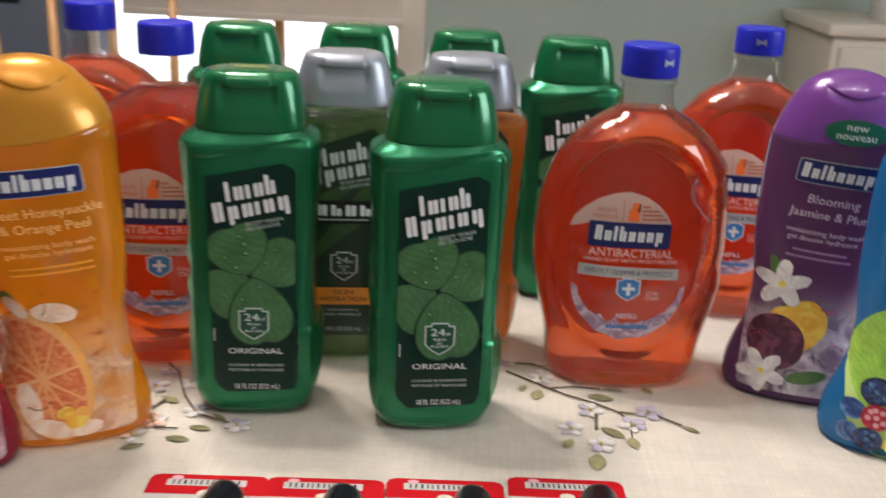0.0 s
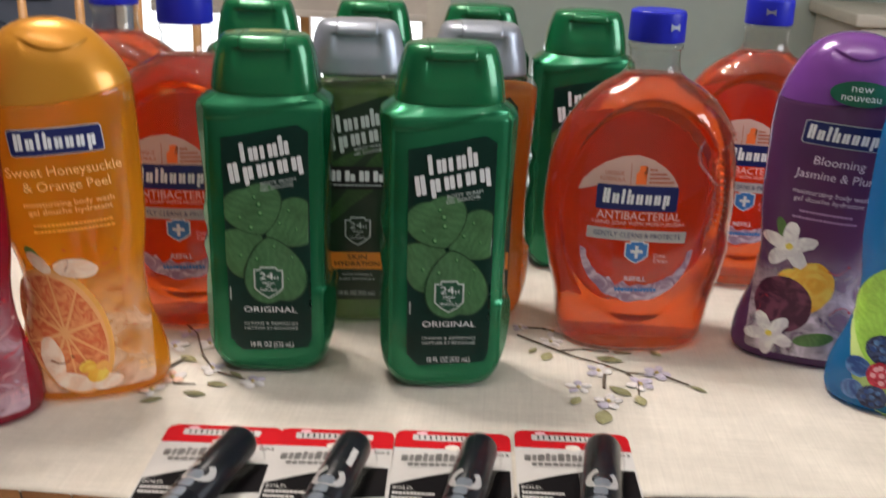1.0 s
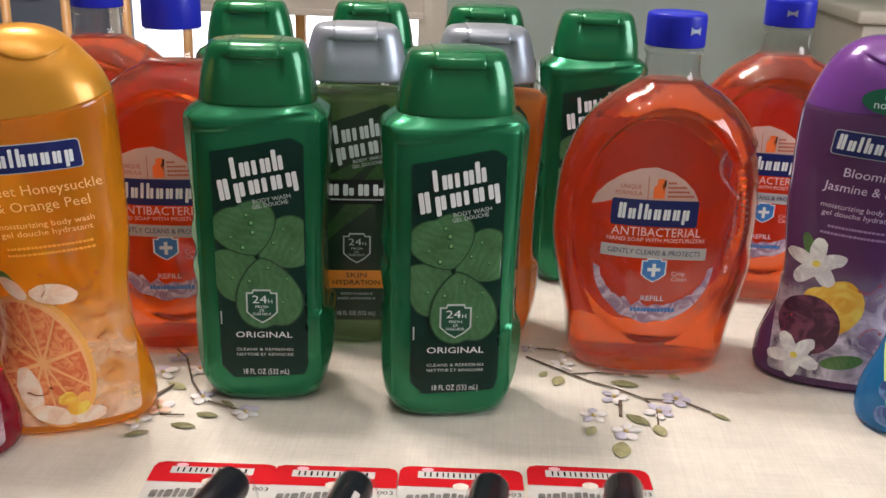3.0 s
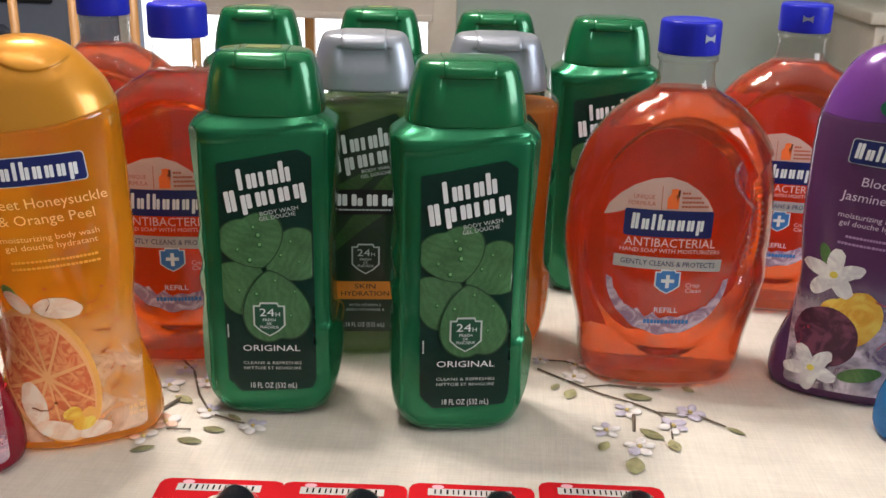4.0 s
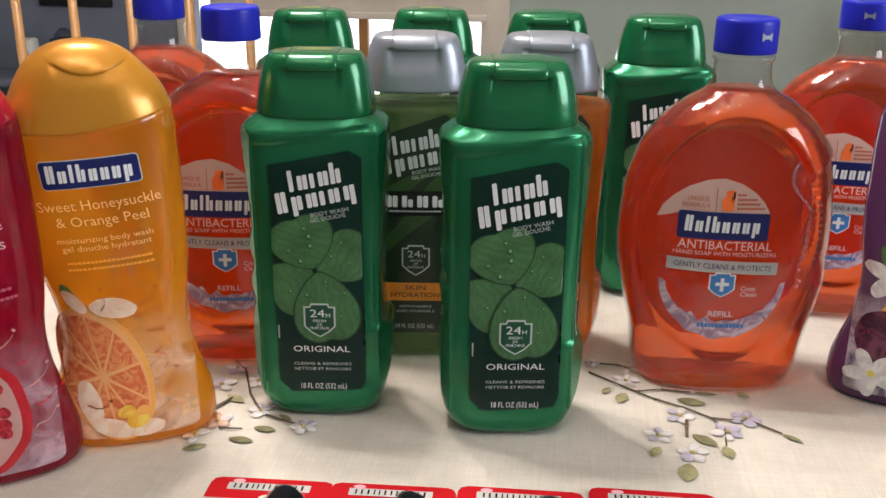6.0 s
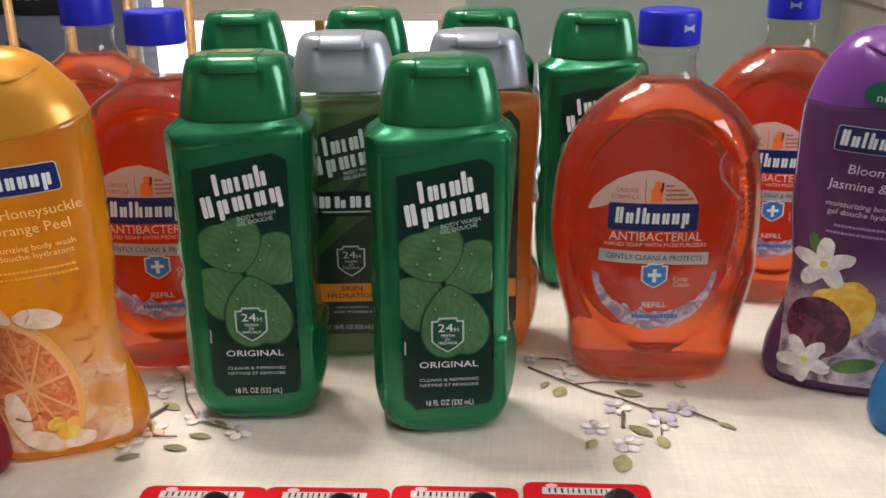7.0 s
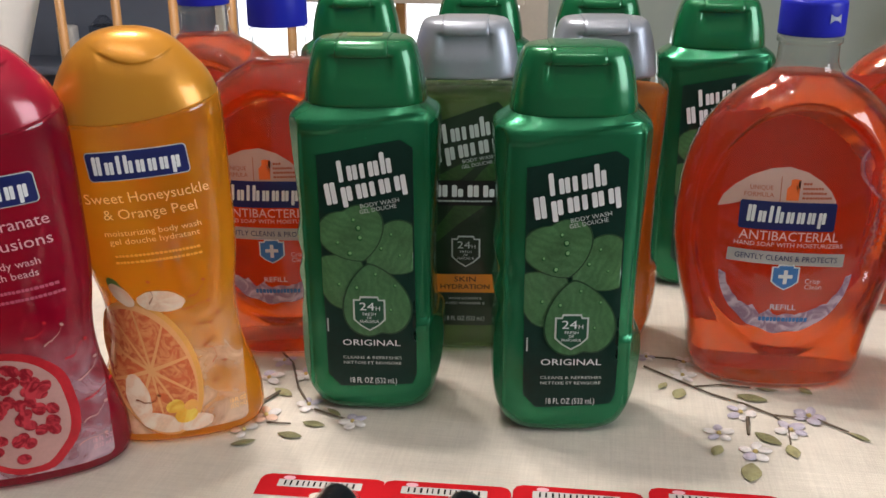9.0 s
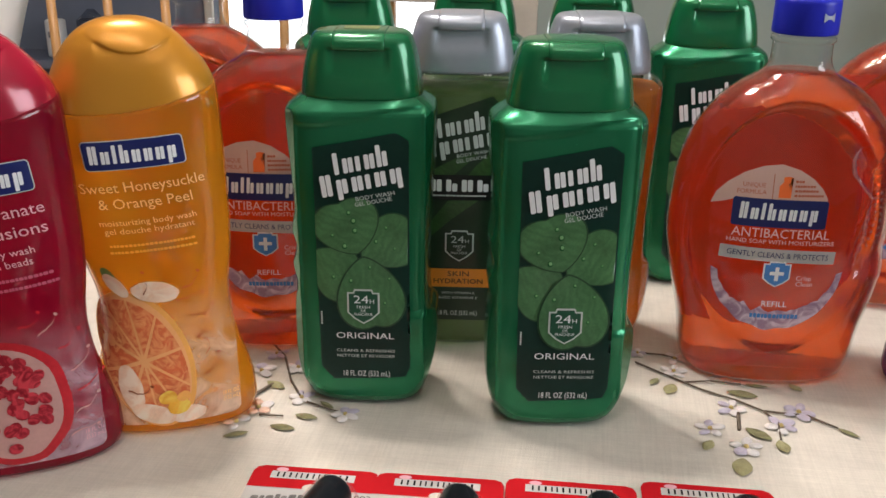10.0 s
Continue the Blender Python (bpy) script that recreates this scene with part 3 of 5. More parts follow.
# ---------------------------------------------------------------- green body wash bottles
def wash_shape(x, y, z):
    if y > 0:
        return 0.0
    line = 0.1640 + 0.0098 * step(-0.030, 0.032, x)
    o = 0.0016 * step(line + 0.0008, line - 0.0008, z) * step(0.008, 0.020, z) * step(0.0345, 0.0325, abs(x))
    cut = -0.0226 + 1.5 * max(abs(x) - 0.0335, 0.0) * step(0.004, 0.012, z) * step(0.176, 0.170, z)
    return max(o, cut - y) if abs(x) > 0.0335 else o


WASH = Form([
    (0.0000, 0.0285, 0.0285, 0.0190, 0.0190, 3.0), (0.0020, 0.0315, 0.0315, 0.0222, 0.0222, 3.2), (0.0070, 0.0342, 0.0342, 0.0250, 0.0250, 3.6), (0.0160, 0.0378, 0.0374, 0.0263, 0.0263, 4.0),
    (0.0300, 0.0396, 0.0404, 0.0268, 0.0268, 4.2), (0.0460, 0.0399, 0.0418, 0.0268, 0.0268, 4.2), (0.0545, 0.0396, 0.0414, 0.0268, 0.0268, 4.2), (0.0595, 0.0394, 0.0374, 0.0267, 0.0267, 4.2),
    (0.0730, 0.0382, 0.0366, 0.0265, 0.0265, 4.2), (0.0830, 0.0398, 0.0366, 0.0265, 0.0265, 4.2), (0.0930, 0.0378, 0.0367, 0.0263, 0.0263, 4.2),
    (0.1040, 0.0396, 0.0370, 0.0262, 0.0262, 4.2), (0.1160, 0.0380, 0.0376, 0.0261, 0.0261, 4.2), (0.1350, 0.0388, 0.0387, 0.0260, 0.0260, 4.2),
    (0.1580, 0.0404, 0.0397, 0.0258, 0.0258, 4.2), (0.1690, 0.0408, 0.0400, 0.0252, 0.0252, 4.2), (0.1712, 0.0404, 0.0398, 0.0243, 0.0243, 4.0),
    (0.1735, 0.0386, 0.0386, 0.0229, 0.0229, 3.6), (0.1765, 0.0344, 0.0346, 0.0212, 0.0212, 3.1), (0.1790, 0.0312, 0.0312, 0.0203, 0.0203, 2.9)], wash_shape)


def cap_shape(x, y, z):
    if y > 0:
        return 0.0
    return 0.0024 * step(0.0172, 0.0132, abs(x)) * step(0.1862, 0.1990, z) * step(0.2040, 0.2022, z)


WASHCAP = Form([
    (0.1772, 0.0318, 0.0318, 0.0213, 0.0213, 2.9), (0.1786, 0.0325, 0.0325, 0.0218, 0.0218, 2.9), (0.1872, 0.0316, 0.0316, 0.0212, 0.0212, 2.9), (0.1972, 0.0297, 0.0297, 0.0200, 0.0200, 2.9),
    (0.2054, 0.0273, 0.0273, 0.0184, 0.0184, 2.9), (0.2085, 0.0258, 0.0258, 0.0172, 0.0172, 2.8), (0.2101, 0.0238, 0.0238, 0.0155, 0.0155, 2.7), (0.2108, 0.0205, 0.0205, 0.0130, 0.0130, 2.6), (0.2110, 0.0120, 0.0120, 0.0080, 0.0080, 2.5)], cap_shape)


def flip_lid():
    """The hinged lid: a rounded tongue over the cap's top, with a lip in front."""
    prof = ((-0.0193, 0.2021), (-0.0203, 0.2028), (-0.0206, 0.2043), (-0.0203, 0.2059), (-0.0194, 0.2077), (-0.0178, 0.2094), (-0.0156, 0.2105), (-0.0125, 0.2112), (-0.0060, 0.2115), (0.0060, 0.2115), (0.0122, 0.2111), (0.0158, 0.2099))
    xs = (-0.0136, -0.0131, -0.0110, -0.006, 0.0, 0.006, 0.0110, 0.0131, 0.0136)
    bm = bmesh.new()
    grid = []
    for x in xs:
        edge = 0.0005 if abs(x) > 0.0134 else 0.0
        grid.append([bm.verts.new((x, y + (0.0012 * (x / 0.0136) ** 2 if y < 0 else 0.0) * step(-0.006, -0.018, y) + edge * step(-0.012, -0.019, y), z - edge * step(0.2044, 0.2108, z))) for y, z in prof])
    for a, b in zip(grid, grid[1:]):
        for i in range(len(prof) - 1):
            bm.faces.new((a[i], b[i], b[i + 1], a[i + 1]))
    bmesh.ops.recalc_face_normals(bm, faces=bm.faces)
    bmesh.ops.solidify(bm, geom=bm.faces[:], thickness=0.0014)
    return bm


def wash_bottle(place, label, group, m_body, m_cap, m_gel=None, yaw=0.0):
    b = thing("body_wash_bottle", place, label, "bottle", group, yaw)
    if m_gel:
        part("bottle_wall", WASH.mesh(52, 80), M_CLEAR, b, "clear plastic wall")
        part("gel", WASH.mesh(46, 72, inset=0.0011, z0=0.003, z1=0.168), m_gel, b)
    else:
        part("body", WASH.mesh(130, 140), m_body, b)
    cap = part("cap", WASHCAP.mesh(60, 96), m_cap, b)
    part("flip_lid", flip_lid(), m_cap, cap)
    return b

green_front = wash_bottle((0.0077, 0.5162, T), "green plastic body wash bottle with a green flip cap", "green body wash bottles", M_GREEN, M_GREENCAP, yaw=9)

# printed labels: shared inks
M_INKDARK = material("dark_green_label", (0.004, 0.026, 0.019), rough=0.32, metal=0.0, spec=0.25, var=0.25, scale=30, coat=0.04)
M_INKWHITE = material("white_ink", (0.80, 0.81, 0.82), rough=0.4, var=0.03, scale=60)
M_INKPALE = material("pale_grey_ink", (0.55, 0.60, 0.58), rough=0.4, var=0.05, scale=60)
M_INKNAVY = material("navy_ink", (0.010, 0.017, 0.115), rough=0.3, var=0.06, scale=60, coat=0.2)


def leaf_ink(name, light, dark, spin):
    """A printed leaf: veins fanning over a mottled green."""
    m = material(name, light, rough=0.3, var=0.3, scale=90, coat=0.25)
    n, l = m.node_tree.nodes, m.node_tree.links
    p = n["Principled BSDF"]
    src = p.inputs["Base Color"].links[0].from_socket
    tc = n.new("ShaderNodeTexCoord")
    mp = n.new("ShaderNodeMapping")
    mp.inputs["Rotation"].default_value = (0, radians(spin), 0)
    l.new(tc.outputs["Object"], mp.inputs["Vector"])
    wv = n.new("ShaderNodeTexWave")
    wv.bands_direction = "X"
    wv.inputs["Scale"].default_value, wv.inputs["Distortion"].default_value = 75, 9
    wv.inputs["Detail"].default_value, wv.inputs["Detail Scale"].default_value = 3, 1.5
    l.new(mp.outputs["Vector"], wv.inputs["Vector"])
    ns = n.new("ShaderNodeTexNoise")
    ns.inputs["Scale"].default_value = 55
    l.new(tc.outputs["Object"], ns.inputs["Vector"])
    k = n.new("ShaderNodeMath")
    k.operation = "MULTIPLY"
    l.new(wv.outputs["Fac"], k.inputs[0])
    l.new(ns.outputs["Fac"], k.inputs[1])
    mx = n.new("ShaderNodeMix")
    mx.data_type = "RGBA"
    k2 = n.new("ShaderNodeMath")
    k2.operation = "MULTIPLY"
    k2.inputs[1].default_value = 0.55
    l.new(k.outputs[0], k2.inputs[0])
    l.new(k2.outputs[0], mx.inputs["Factor"])
    l.new(src, mx.inputs["A"])
    mx.inputs["B"].default_value = (*dark, 1)
    l.new(mx.outputs["Result"], p.inputs["Base Color"])
    return m


M_LEAF = [leaf_ink("clover_leaf_print", (0.062, 0.175, 0.068), (0.018, 0.075, 0.028), a) for a in (35, -30, 70, 5)]
M_LEAFEDGE = material("leaf_shadow_print", (0.012, 0.055, 0.022), rough=0.3, var=0.15, scale=60, coat=0.25)
M_DROP = material("dew_drop_print", (0.20, 0.42, 0.19), rough=0.2, var=0.1, scale=200)
M_DROPDARK = material("dew_drop_edge_print", (0.03, 0.12, 0.05), rough=0.2, var=0.1, scale=200)


def shield(cx, cz, w, h):
    return [(cx - w, cz + h * 0.82), (cx - w * 0.62, cz + h * 0.82), (cx - w * 0.55, cz + h), (cx + w * 0.55, cz + h), (cx + w * 0.62, cz + h * 0.82), (cx + w, cz + h * 0.82),
            (cx + w, cz - h * 0.35), (cx + w * 0.55, cz - h * 0.72), (cx, cz - h), (cx - w * 0.55, cz - h * 0.72), (cx - w, cz - h * 0.35)]


def badge(form, host, cx, cz, layer, m_edge, m_fill, m_text):
    printed("badge", form, figure(shield(cx, cz, 0.0090, 0.0104)), m_edge, host, layer)
    printed("badge", form, figure(shield(cx, cz, 0.0080, 0.0094)), m_fill, host, layer + 1)
    printed("printed_text", form, letters("24", cx - 0.0012, cz + 0.0042, 0.0048, 0.0082), m_text, host, layer + 2, 0)
    bm = [letters("H", cx + 0.0048, cz + 0.0032, 0.0026, 0.0024)]
    bm.append(letters("FRESH", cx, cz - 0.0002, 0.0017, 0.0072))
    bm.append(letters("DE", cx, cz - 0.0024, 0.0015, 0.0026))
    bm.append(letters("FRA\u00ceCHEUR", cx, cz - 0.0046, 0.0017, 0.0104))
    printed("printed_text", form, bm, m_text, host, layer + 2, 0)


def leaf_outline(tip, far, w, notch=0.06, lean=0.0, n=22):
    """A clover leaflet: pointed where the four meet, broad and slightly notched at its far end."""
    ax, az = far[0] - tip[0], far[1] - tip[1]
    ln = math.hypot(ax, az)
    ax, az = ax / ln, az / ln
    out = []
    for i in range(2 * n):
        t = math.pi * i / n
        u = (1 - math.cos(t)) / 2
        wide = math.copysign(2.15 * u ** 0.72 * max(1 - u, 0.0) ** 0.42, math.sin(t)) * w
        along = u * ln - notch * ln * bell(wide / (0.22 * w)) * (u > 0.8) + lean * wide
        out.append((tip[0] + ax * along - az * wide, tip[1] + az * along + ax * wide))
    return out


def hold(pts, lo, hi):
    return [(min(max(x, lo), hi), z) for x, z in pts]


panel = [(-0.0235, 0.0250), (-0.0165, 0.0172), (0.0243, 0.0192), (0.0268, 0.0250), (0.0268, 0.0460), (0.0243, 0.0490), (0.0262, 0.1570), (0.0195, 0.1612), (-0.0247, 0.1525)]
lab = printed("label", WASH, figure(panel), M_INKDARK, green_front, 1, label="dark green printed label with clover leaves")
for k, (tip, far, w, edge, lean) in enumerate((
        ((-0.0030, 0.0935), (-0.0250, 0.0730), 0.0165, 2, 0.0),
        ((0.0010, 0.0925), (0.0300, 0.1080), 0.0150, 3, 0.0),
        ((-0.0015, 0.0945), (-0.0120, 0.1235), 0.0178, 4, 0.0),
        ((0.0015, 0.0920), (0.0080, 0.0500), 0.0182, 5, 0.0))):
    pts = leaf_outline(tip, far, w, 0.05, lean)
    cx, cz = sum(p[0] for p in pts) / len(pts), sum(p[1] for p in pts) / len(pts)
    printed("leaf_print", WASH, figure(hold([(cx + (x - cx) * 1.05, cz + (z - cz) * 1.045) for x, z in pts], -0.0243, 0.0257)), M_LEAFEDGE, lab, edge * 1.0 - 0.4)
    printed("leaf_print", WASH, figure(hold(pts, -0.0242, 0.0255)), M_LEAF[k], lab, edge)
rnd = random.Random(4)
bm, bm2 = bmesh.new(), bmesh.new()
for cx, cz, r in ((-0.006, 0.1175, 0.0011), (-0.0035, 0.113, 0.0015), (-0.0028, 0.1075, 0.0014), (-0.0150, 0.1045, 0.0009), (-0.0085, 0.0985, 0.0014), (0.0085, 0.1015, 0.0010), (0.0140, 0.1095, 0.0008), (0.0050, 0.0865, 0.0009), (-0.0055, 0.0785, 0.0011), (0.0155, 0.0800, 0.0008), (-0.0150, 0.0805, 0.0010), (0.0130, 0.0655, 0.0008), (0.0185, 0.0975, 0.0007)):
    figure(oval(cx, cz, r, r * 1.2, 0, 14), bm)
    figure(oval(cx + 0.0002, cz + 0.0003, r * 0.66, r * 0.75, 0, 12), bm2)
printed("dew", WASH, bm, M_DROPDARK, lab, 6, 0)
printed("dew", WASH, bm2, M_DROP, lab, 7, 0)
badge(WASH, lab, 0.0012, 0.0632, 6, M_INKPALE, material("badge_green", (0.010, 0.075, 0.038), rough=0.3), M_INKWHITE)
printed("brand_mark", WASH, strokes(0.0006, 0.1470, 0.0290, 0.0118, "|  .. .  .. |.", 12, 0.08), M_INKWHITE, lab, 6, 0.003)
printed("brand_mark", WASH, strokes(0.0008, 0.1362, 0.0440, 0.0118, "||  ,.  .. .  ..  .,", 13, 0.08), M_INKWHITE, lab, 6, 0.003)
bm = [letters("BODY WASH", 0.0085, 0.1272, 0.0024, 0.0210, tilt=11)]
bm.append(letters("GEL DOUCHE", 0.0075, 0.1240, 0.0024, 0.0200, tilt=11))
printed("printed_text", WASH, bm, M_INKPALE, lab, 7, 0)
bm = [letters("ORIGINAL", 0.0018, 0.0450, 0.0038, 0.0324)]
bm.append(letters("18 FL OZ (532 mL)", 0.0023, 0.0212, 0.0036, 0.0264))
printed("printed_text", WASH, bm, M_INKWHITE, lab, 3, 0)
bm = [letters("CLEANS & REFRESHES", 0.0020, 0.0358, 0.0018, 0.0330)]
bm.append(letters("NETTOIE ET REVIGORE", 0.0020, 0.0325, 0.0018, 0.0325))
printed("printed_text", WASH, bm, M_INKPALE, lab, 3, 0)
printed("code_strip", WASH, bars(-0.0222, 0.0560, 0.0080, 0.0010, 7, tilt=90, seed=6), M_INKPALE, lab, 8, 0)
# the others of the row; some caps still carry a round of yellowed film
M_LIDFILM = material("lid_sticker_film", (0.16, 0.22, 0.045), rough=0.3, var=0.25, scale=200, coat=0.4)
for x, y, yaw, film in ((-0.1022, 0.5227, 6.4, 1), (-0.160, 0.731, 6, 1), (-0.071, 0.752, 6, 1), (0.017, 0.752, 6, 0), (0.101, 0.740, 4, 0)):
    twin = copy_thing(green_front, pose(x, y, T, 0, 0, yaw))
    if film:
        bm = figure(round_box(0, 0, 0.0185, 0.0120, 0.002))
        for v in bm.verts:
            v.co = (v.co.x, v.co.z, 0.21165)
        part("lid_sticker", bm, M_LIDFILM, [c for c in twin.children if c.name.startswith("cap")][0], "yellowed film sticker")
gear_green = wash_bottle((-0.0605, 0.607, T), "clear body wash bottle of pale green gel with a silver cap", "silver capped body wash bottles", None, M_SILVER, M_PALEGREEN, yaw=7)
gear_orange = wash_bottle((0.021, 0.620, T), "clear body wash bottle of orange gel with a silver cap", "silver capped body wash bottles", None, M_SILVER, M_ORANGEGEL, yaw=7)
M_GEARDARK = material("black_green_label", (0.010, 0.028, 0.012), rough=0.3, var=0.25, scale=40, coat=0.2)
M_GEARLEAF = leaf_ink("grass_blade_print", (0.030, 0.085, 0.020), (0.010, 0.035, 0.010), 60)
M_GEARBLACK = material("black_band_print", (0.006, 0.007, 0.007), rough=0.3, var=0.1, scale=40)
M_GEARORANGE = material("orange_band_print", (0.80, 0.26, 0.025), rough=0.3, var=0.06, scale=40)
for bottle in (gear_green, gear_orange):
    lab = printed("label", WASH, figure([(-0.0235, 0.026), (-0.020, 0.0195), (0.020, 0.0195), (0.0250, 0.026), (0.0255, 0.158), (0.0195, 0.1650), (-0.0235, 0.1500)]), M_GEARDARK, bottle, 1, label="black and green printed label")
    printed("leaf_print", WASH, figure([(-0.022, 0.080), (-0.008, 0.098), (0.010, 0.122), (0.025, 0.136), (0.025, 0.125), (0.012, 0.100), (-0.004, 0.088), (-0.022, 0.072)]), M_GEARLEAF, lab, 2)
    printed("leaf_print", WASH, figure([(-0.0225, 0.106), (-0.008, 0.112), (0.012, 0.130), (0.0, 0.128), (-0.0225, 0.116)]), M_GEARLEAF, lab, 2.6)
    printed("brand_mark", WASH, strokes(0.0006, 0.1480, 0.0290, 0.0118, "|  .. .  .. |.", 12, 0.08), M_INKPALE, lab, 4, 0.003)
    printed("brand_mark", WASH, strokes(0.0008, 0.1372, 0.0440, 0.0118, "||  ,.  .. .  ..  .,", 13, 0.08), M_INKPALE, lab, 4, 0.003)
    bm = [letters("BODY WASH", 0.0085, 0.1300, 0.0022, 0.0200, tilt=11)]
    bm.append(letters("GEL DOUCHE", 0.0075, 0.1265, 0.0022, 0.0190, tilt=11))
    printed("printed_text", WASH, bm, M_INKPALE, lab, 4, 0)
    band = printed("band", WASH, figure(round_box(0.0008, 0.1085, 0.0480, 0.0160, 0.0004)), M_GEARBLACK, lab, 4, label="black name band")
    printed("brand_mark", WASH, strokes(0.0005, 0.1098, 0.0360, 0.0076, "||  |.  ||  |.", 0, 0), M_INKWHITE, band, 5, 0.003)
    printed("code_strip", WASH, bars(0.0005, 0.1035, 0.0330, 0.0012, 16, seed=15), M_INKPALE, band, 5, 0.003)
    badge(WASH, lab, 0.0010, 0.0705, 4, M_INKPALE, M_GEARDARK, M_INKPALE)
    ob = printed("band", WASH, figure(round_box(0.0006, 0.0490, 0.0475, 0.0125, 0.0004)), M_GEARORANGE, lab, 4, label="orange band")
    bm = [letters("SKIN", 0.0006, 0.0518, 0.0034, 0.0135)]
    bm.append(letters("HYDRATION", 0.0006, 0.0467, 0.0034, 0.0310))
    printed("printed_text", WASH, bm, M_GEARBLACK, ob, 5, 0)
    bm = [letters("WITH VITAMIN E", 0.0006, 0.0385, 0.0018, 0.0210)]
    bm.append(letters("AVEC VITAMINE E", 0.0006, 0.0352, 0.0018, 0.0250))
    bm.append(letters("18 FL OZ (532 mL)", 0.0006, 0.0245, 0.0032, 0.0250))
    printed("printed_text", WASH, bm, M_INKPALE, lab, 3, 0)

# ---------------------------------------------------------------- orange hand soap refill bottles
def refill_shape(x, y, z):
    if y > 0:
        return 0.0
    e = ((x + 0.004) / 0.053) ** 2 + ((z - 0.098) / 0.072) ** 2
    o = 0.0028 * step(1.05, 0.95, e)
    edge = 0.0395 + 0.0035 * math.sin((z - 0.10) * 75) + 5.0 * max(z - 0.130, 0.0) ** 2 * 12
    grip = step(edge - 0.0022, edge + 0.0022, x) * step(0.066, 0.084, z) * step(0.158, 0.150, z)
    o += grip * (0.0085 + 0.0012 * math.sin(z * 1250) * step(edge + 0.010, edge + 0.004, x))
    o -= 0.0018 * bell((x - edge + 0.0026) / 0.0018) * step(0.074, 0.090, z) * step(0.156, 0.146, z)
    return o


REFILL = Form([
    (0.000, 0.0455, 0.0455, 0.029, 0.029, 2.5), (0.003, 0.0490, 0.0490, 0.0325, 0.0325, 2.5), (0.010, 0.0515, 0.0515, 0.0345, 0.0345, 2.5), (0.030, 0.0540, 0.0545, 0.0360, 0.0360, 2.5),
    (0.060, 0.0610, 0.0615, 0.0375, 0.0375, 2.4), (0.092, 0.0660, 0.0665, 0.0380, 0.0380, 2.35), (0.122, 0.0642, 0.0650, 0.0372, 0.0372, 2.3), (0.148, 0.0575, 0.0585, 0.0345, 0.0345, 2.2),
    (0.167, 0.0455, 0.0462, 0.0295, 0.0295, 2.1), (0.1785, 0.0320, 0.0325, 0.0242, 0.0242, 2.0), (0.1845, 0.0215, 0.0215, 0.0195, 0.0195, 2.0), (0.1890, 0.0176, 0.0176, 0.0174, 0.0174, 2.0), (0.1935, 0.0166, 0.0166, 0.0166, 0.0166, 2.0),
    (0.2015, 0.0164, 0.0164, 0.0164, 0.0164, 2.0), (0.2025, 0.0178, 0.0178, 0.0178, 0.0178, 2.0), (0.2045, 0.0178, 0.0178, 0.0178, 0.0178, 2.0), (0.2055, 0.0145, 0.0145, 0.0145, 0.0145, 2.0), (0.212, 0.0145, 0.0145, 0.0145, 0.0145, 2.0)], refill_shape)


def ridged_cap(r, z0, z1, n=120):
    bm = bmesh.new()
    rings = []
    for k, (z, s, rib) in enumerate(((z0, 1.0, 1), (z0 + 0.0008, 1.012, 1), (z1 - 0.0030, 1.0, 1), (z1 - 0.0012, 0.985, 0.4), (z1 - 0.0003, 0.945, 0), (z1, 0.88, 0), (z1 - 0.0004, 0.80, 0))):
        rings.append([bm.verts.new(((r * s - 0.00028 * rib * (i % 2)) * math.cos(2 * math.pi * i / n), (r * s - 0.00028 * rib * (i % 2)) * math.sin(2 * math.pi * i / n), z)) for i in range(n)])
    for a, b in zip(rings, rings[1:]):
        for i in range(n):
            bm.faces.new((a[i], a[(i + 1) % n], b[(i + 1) % n], b[i]))
    bm.faces.new(rings[0][::-1])
    bm.faces.new(rings[-1])
    return bm


def refill_bottle(place, yaw=0.0):
    b = thing("soap_refill_bottle", place, "clear bulging refill bottle of orange hand soap, blue cap", "bottle", "orange soap refill bottles", yaw)
    part("bottle_wall", REFILL.mesh(130, 150), M_CLEAR, b, "clear plastic wall")
    part("liquid_soap", REFILL.mesh(120, 140, inset=0.0012, z0=0.0025, z1=0.1850), M_ORANGE, b, "orange liquid soap")
    cap = part("cap", ridged_cap(0.0178, 0.2064, 0.2260), M_BLUECAP, b, "royal blue ribbed flip cap")
    bm = figure([(0.0035, -0.0026), (0.0035, 0.0026), (0.0012, 0.0010), (-0.0012, 0.0010), (-0.0035, 0.0026), (-0.0035, -0.0026), (-0.0012, -0.0010), (0.0012, -0.0010)])
    for v in bm.verts:
        a = v.co.x / 0.0178 - math.pi / 2 + radians(24)
        v.co = (0.0182 * math.cos(a), 0.0182 * math.sin(a), 0.2165 + v.co.z)
    part("lid_tab", bm, M_SILVER, cap, "pale embossed opening tab")
    return b


refill = refill_bottle((0.1354, 0.5963, T), 6.4)
M_FILM = material("pale_pink_film", (0.66, 0.43, 0.37), rough=0.35, var=0.05, scale=60)
M_INKPINK = material("pale_pink_ink", (0.88, 0.62, 0.54), rough=0.4, var=0.04, scale=60)
M_INKGREY = material("silver_grey_ink", (0.50, 0.49, 0.48), rough=0.35, metal=0.2, var=0.05, scale=60)
M_INKRUST = material("rust_ink", (0.50, 0.11, 0.05), rough=0.4, var=0.06, scale=60)
M_INKBLUE = material("shield_blue_ink", (0.05, 0.20, 0.52), rough=0.35, var=0.08, scale=60)
M_BACKLABEL = material("orange_back_label", (0.95, 0.18, 0.035), rough=0.5, var=0.05, scale=50)


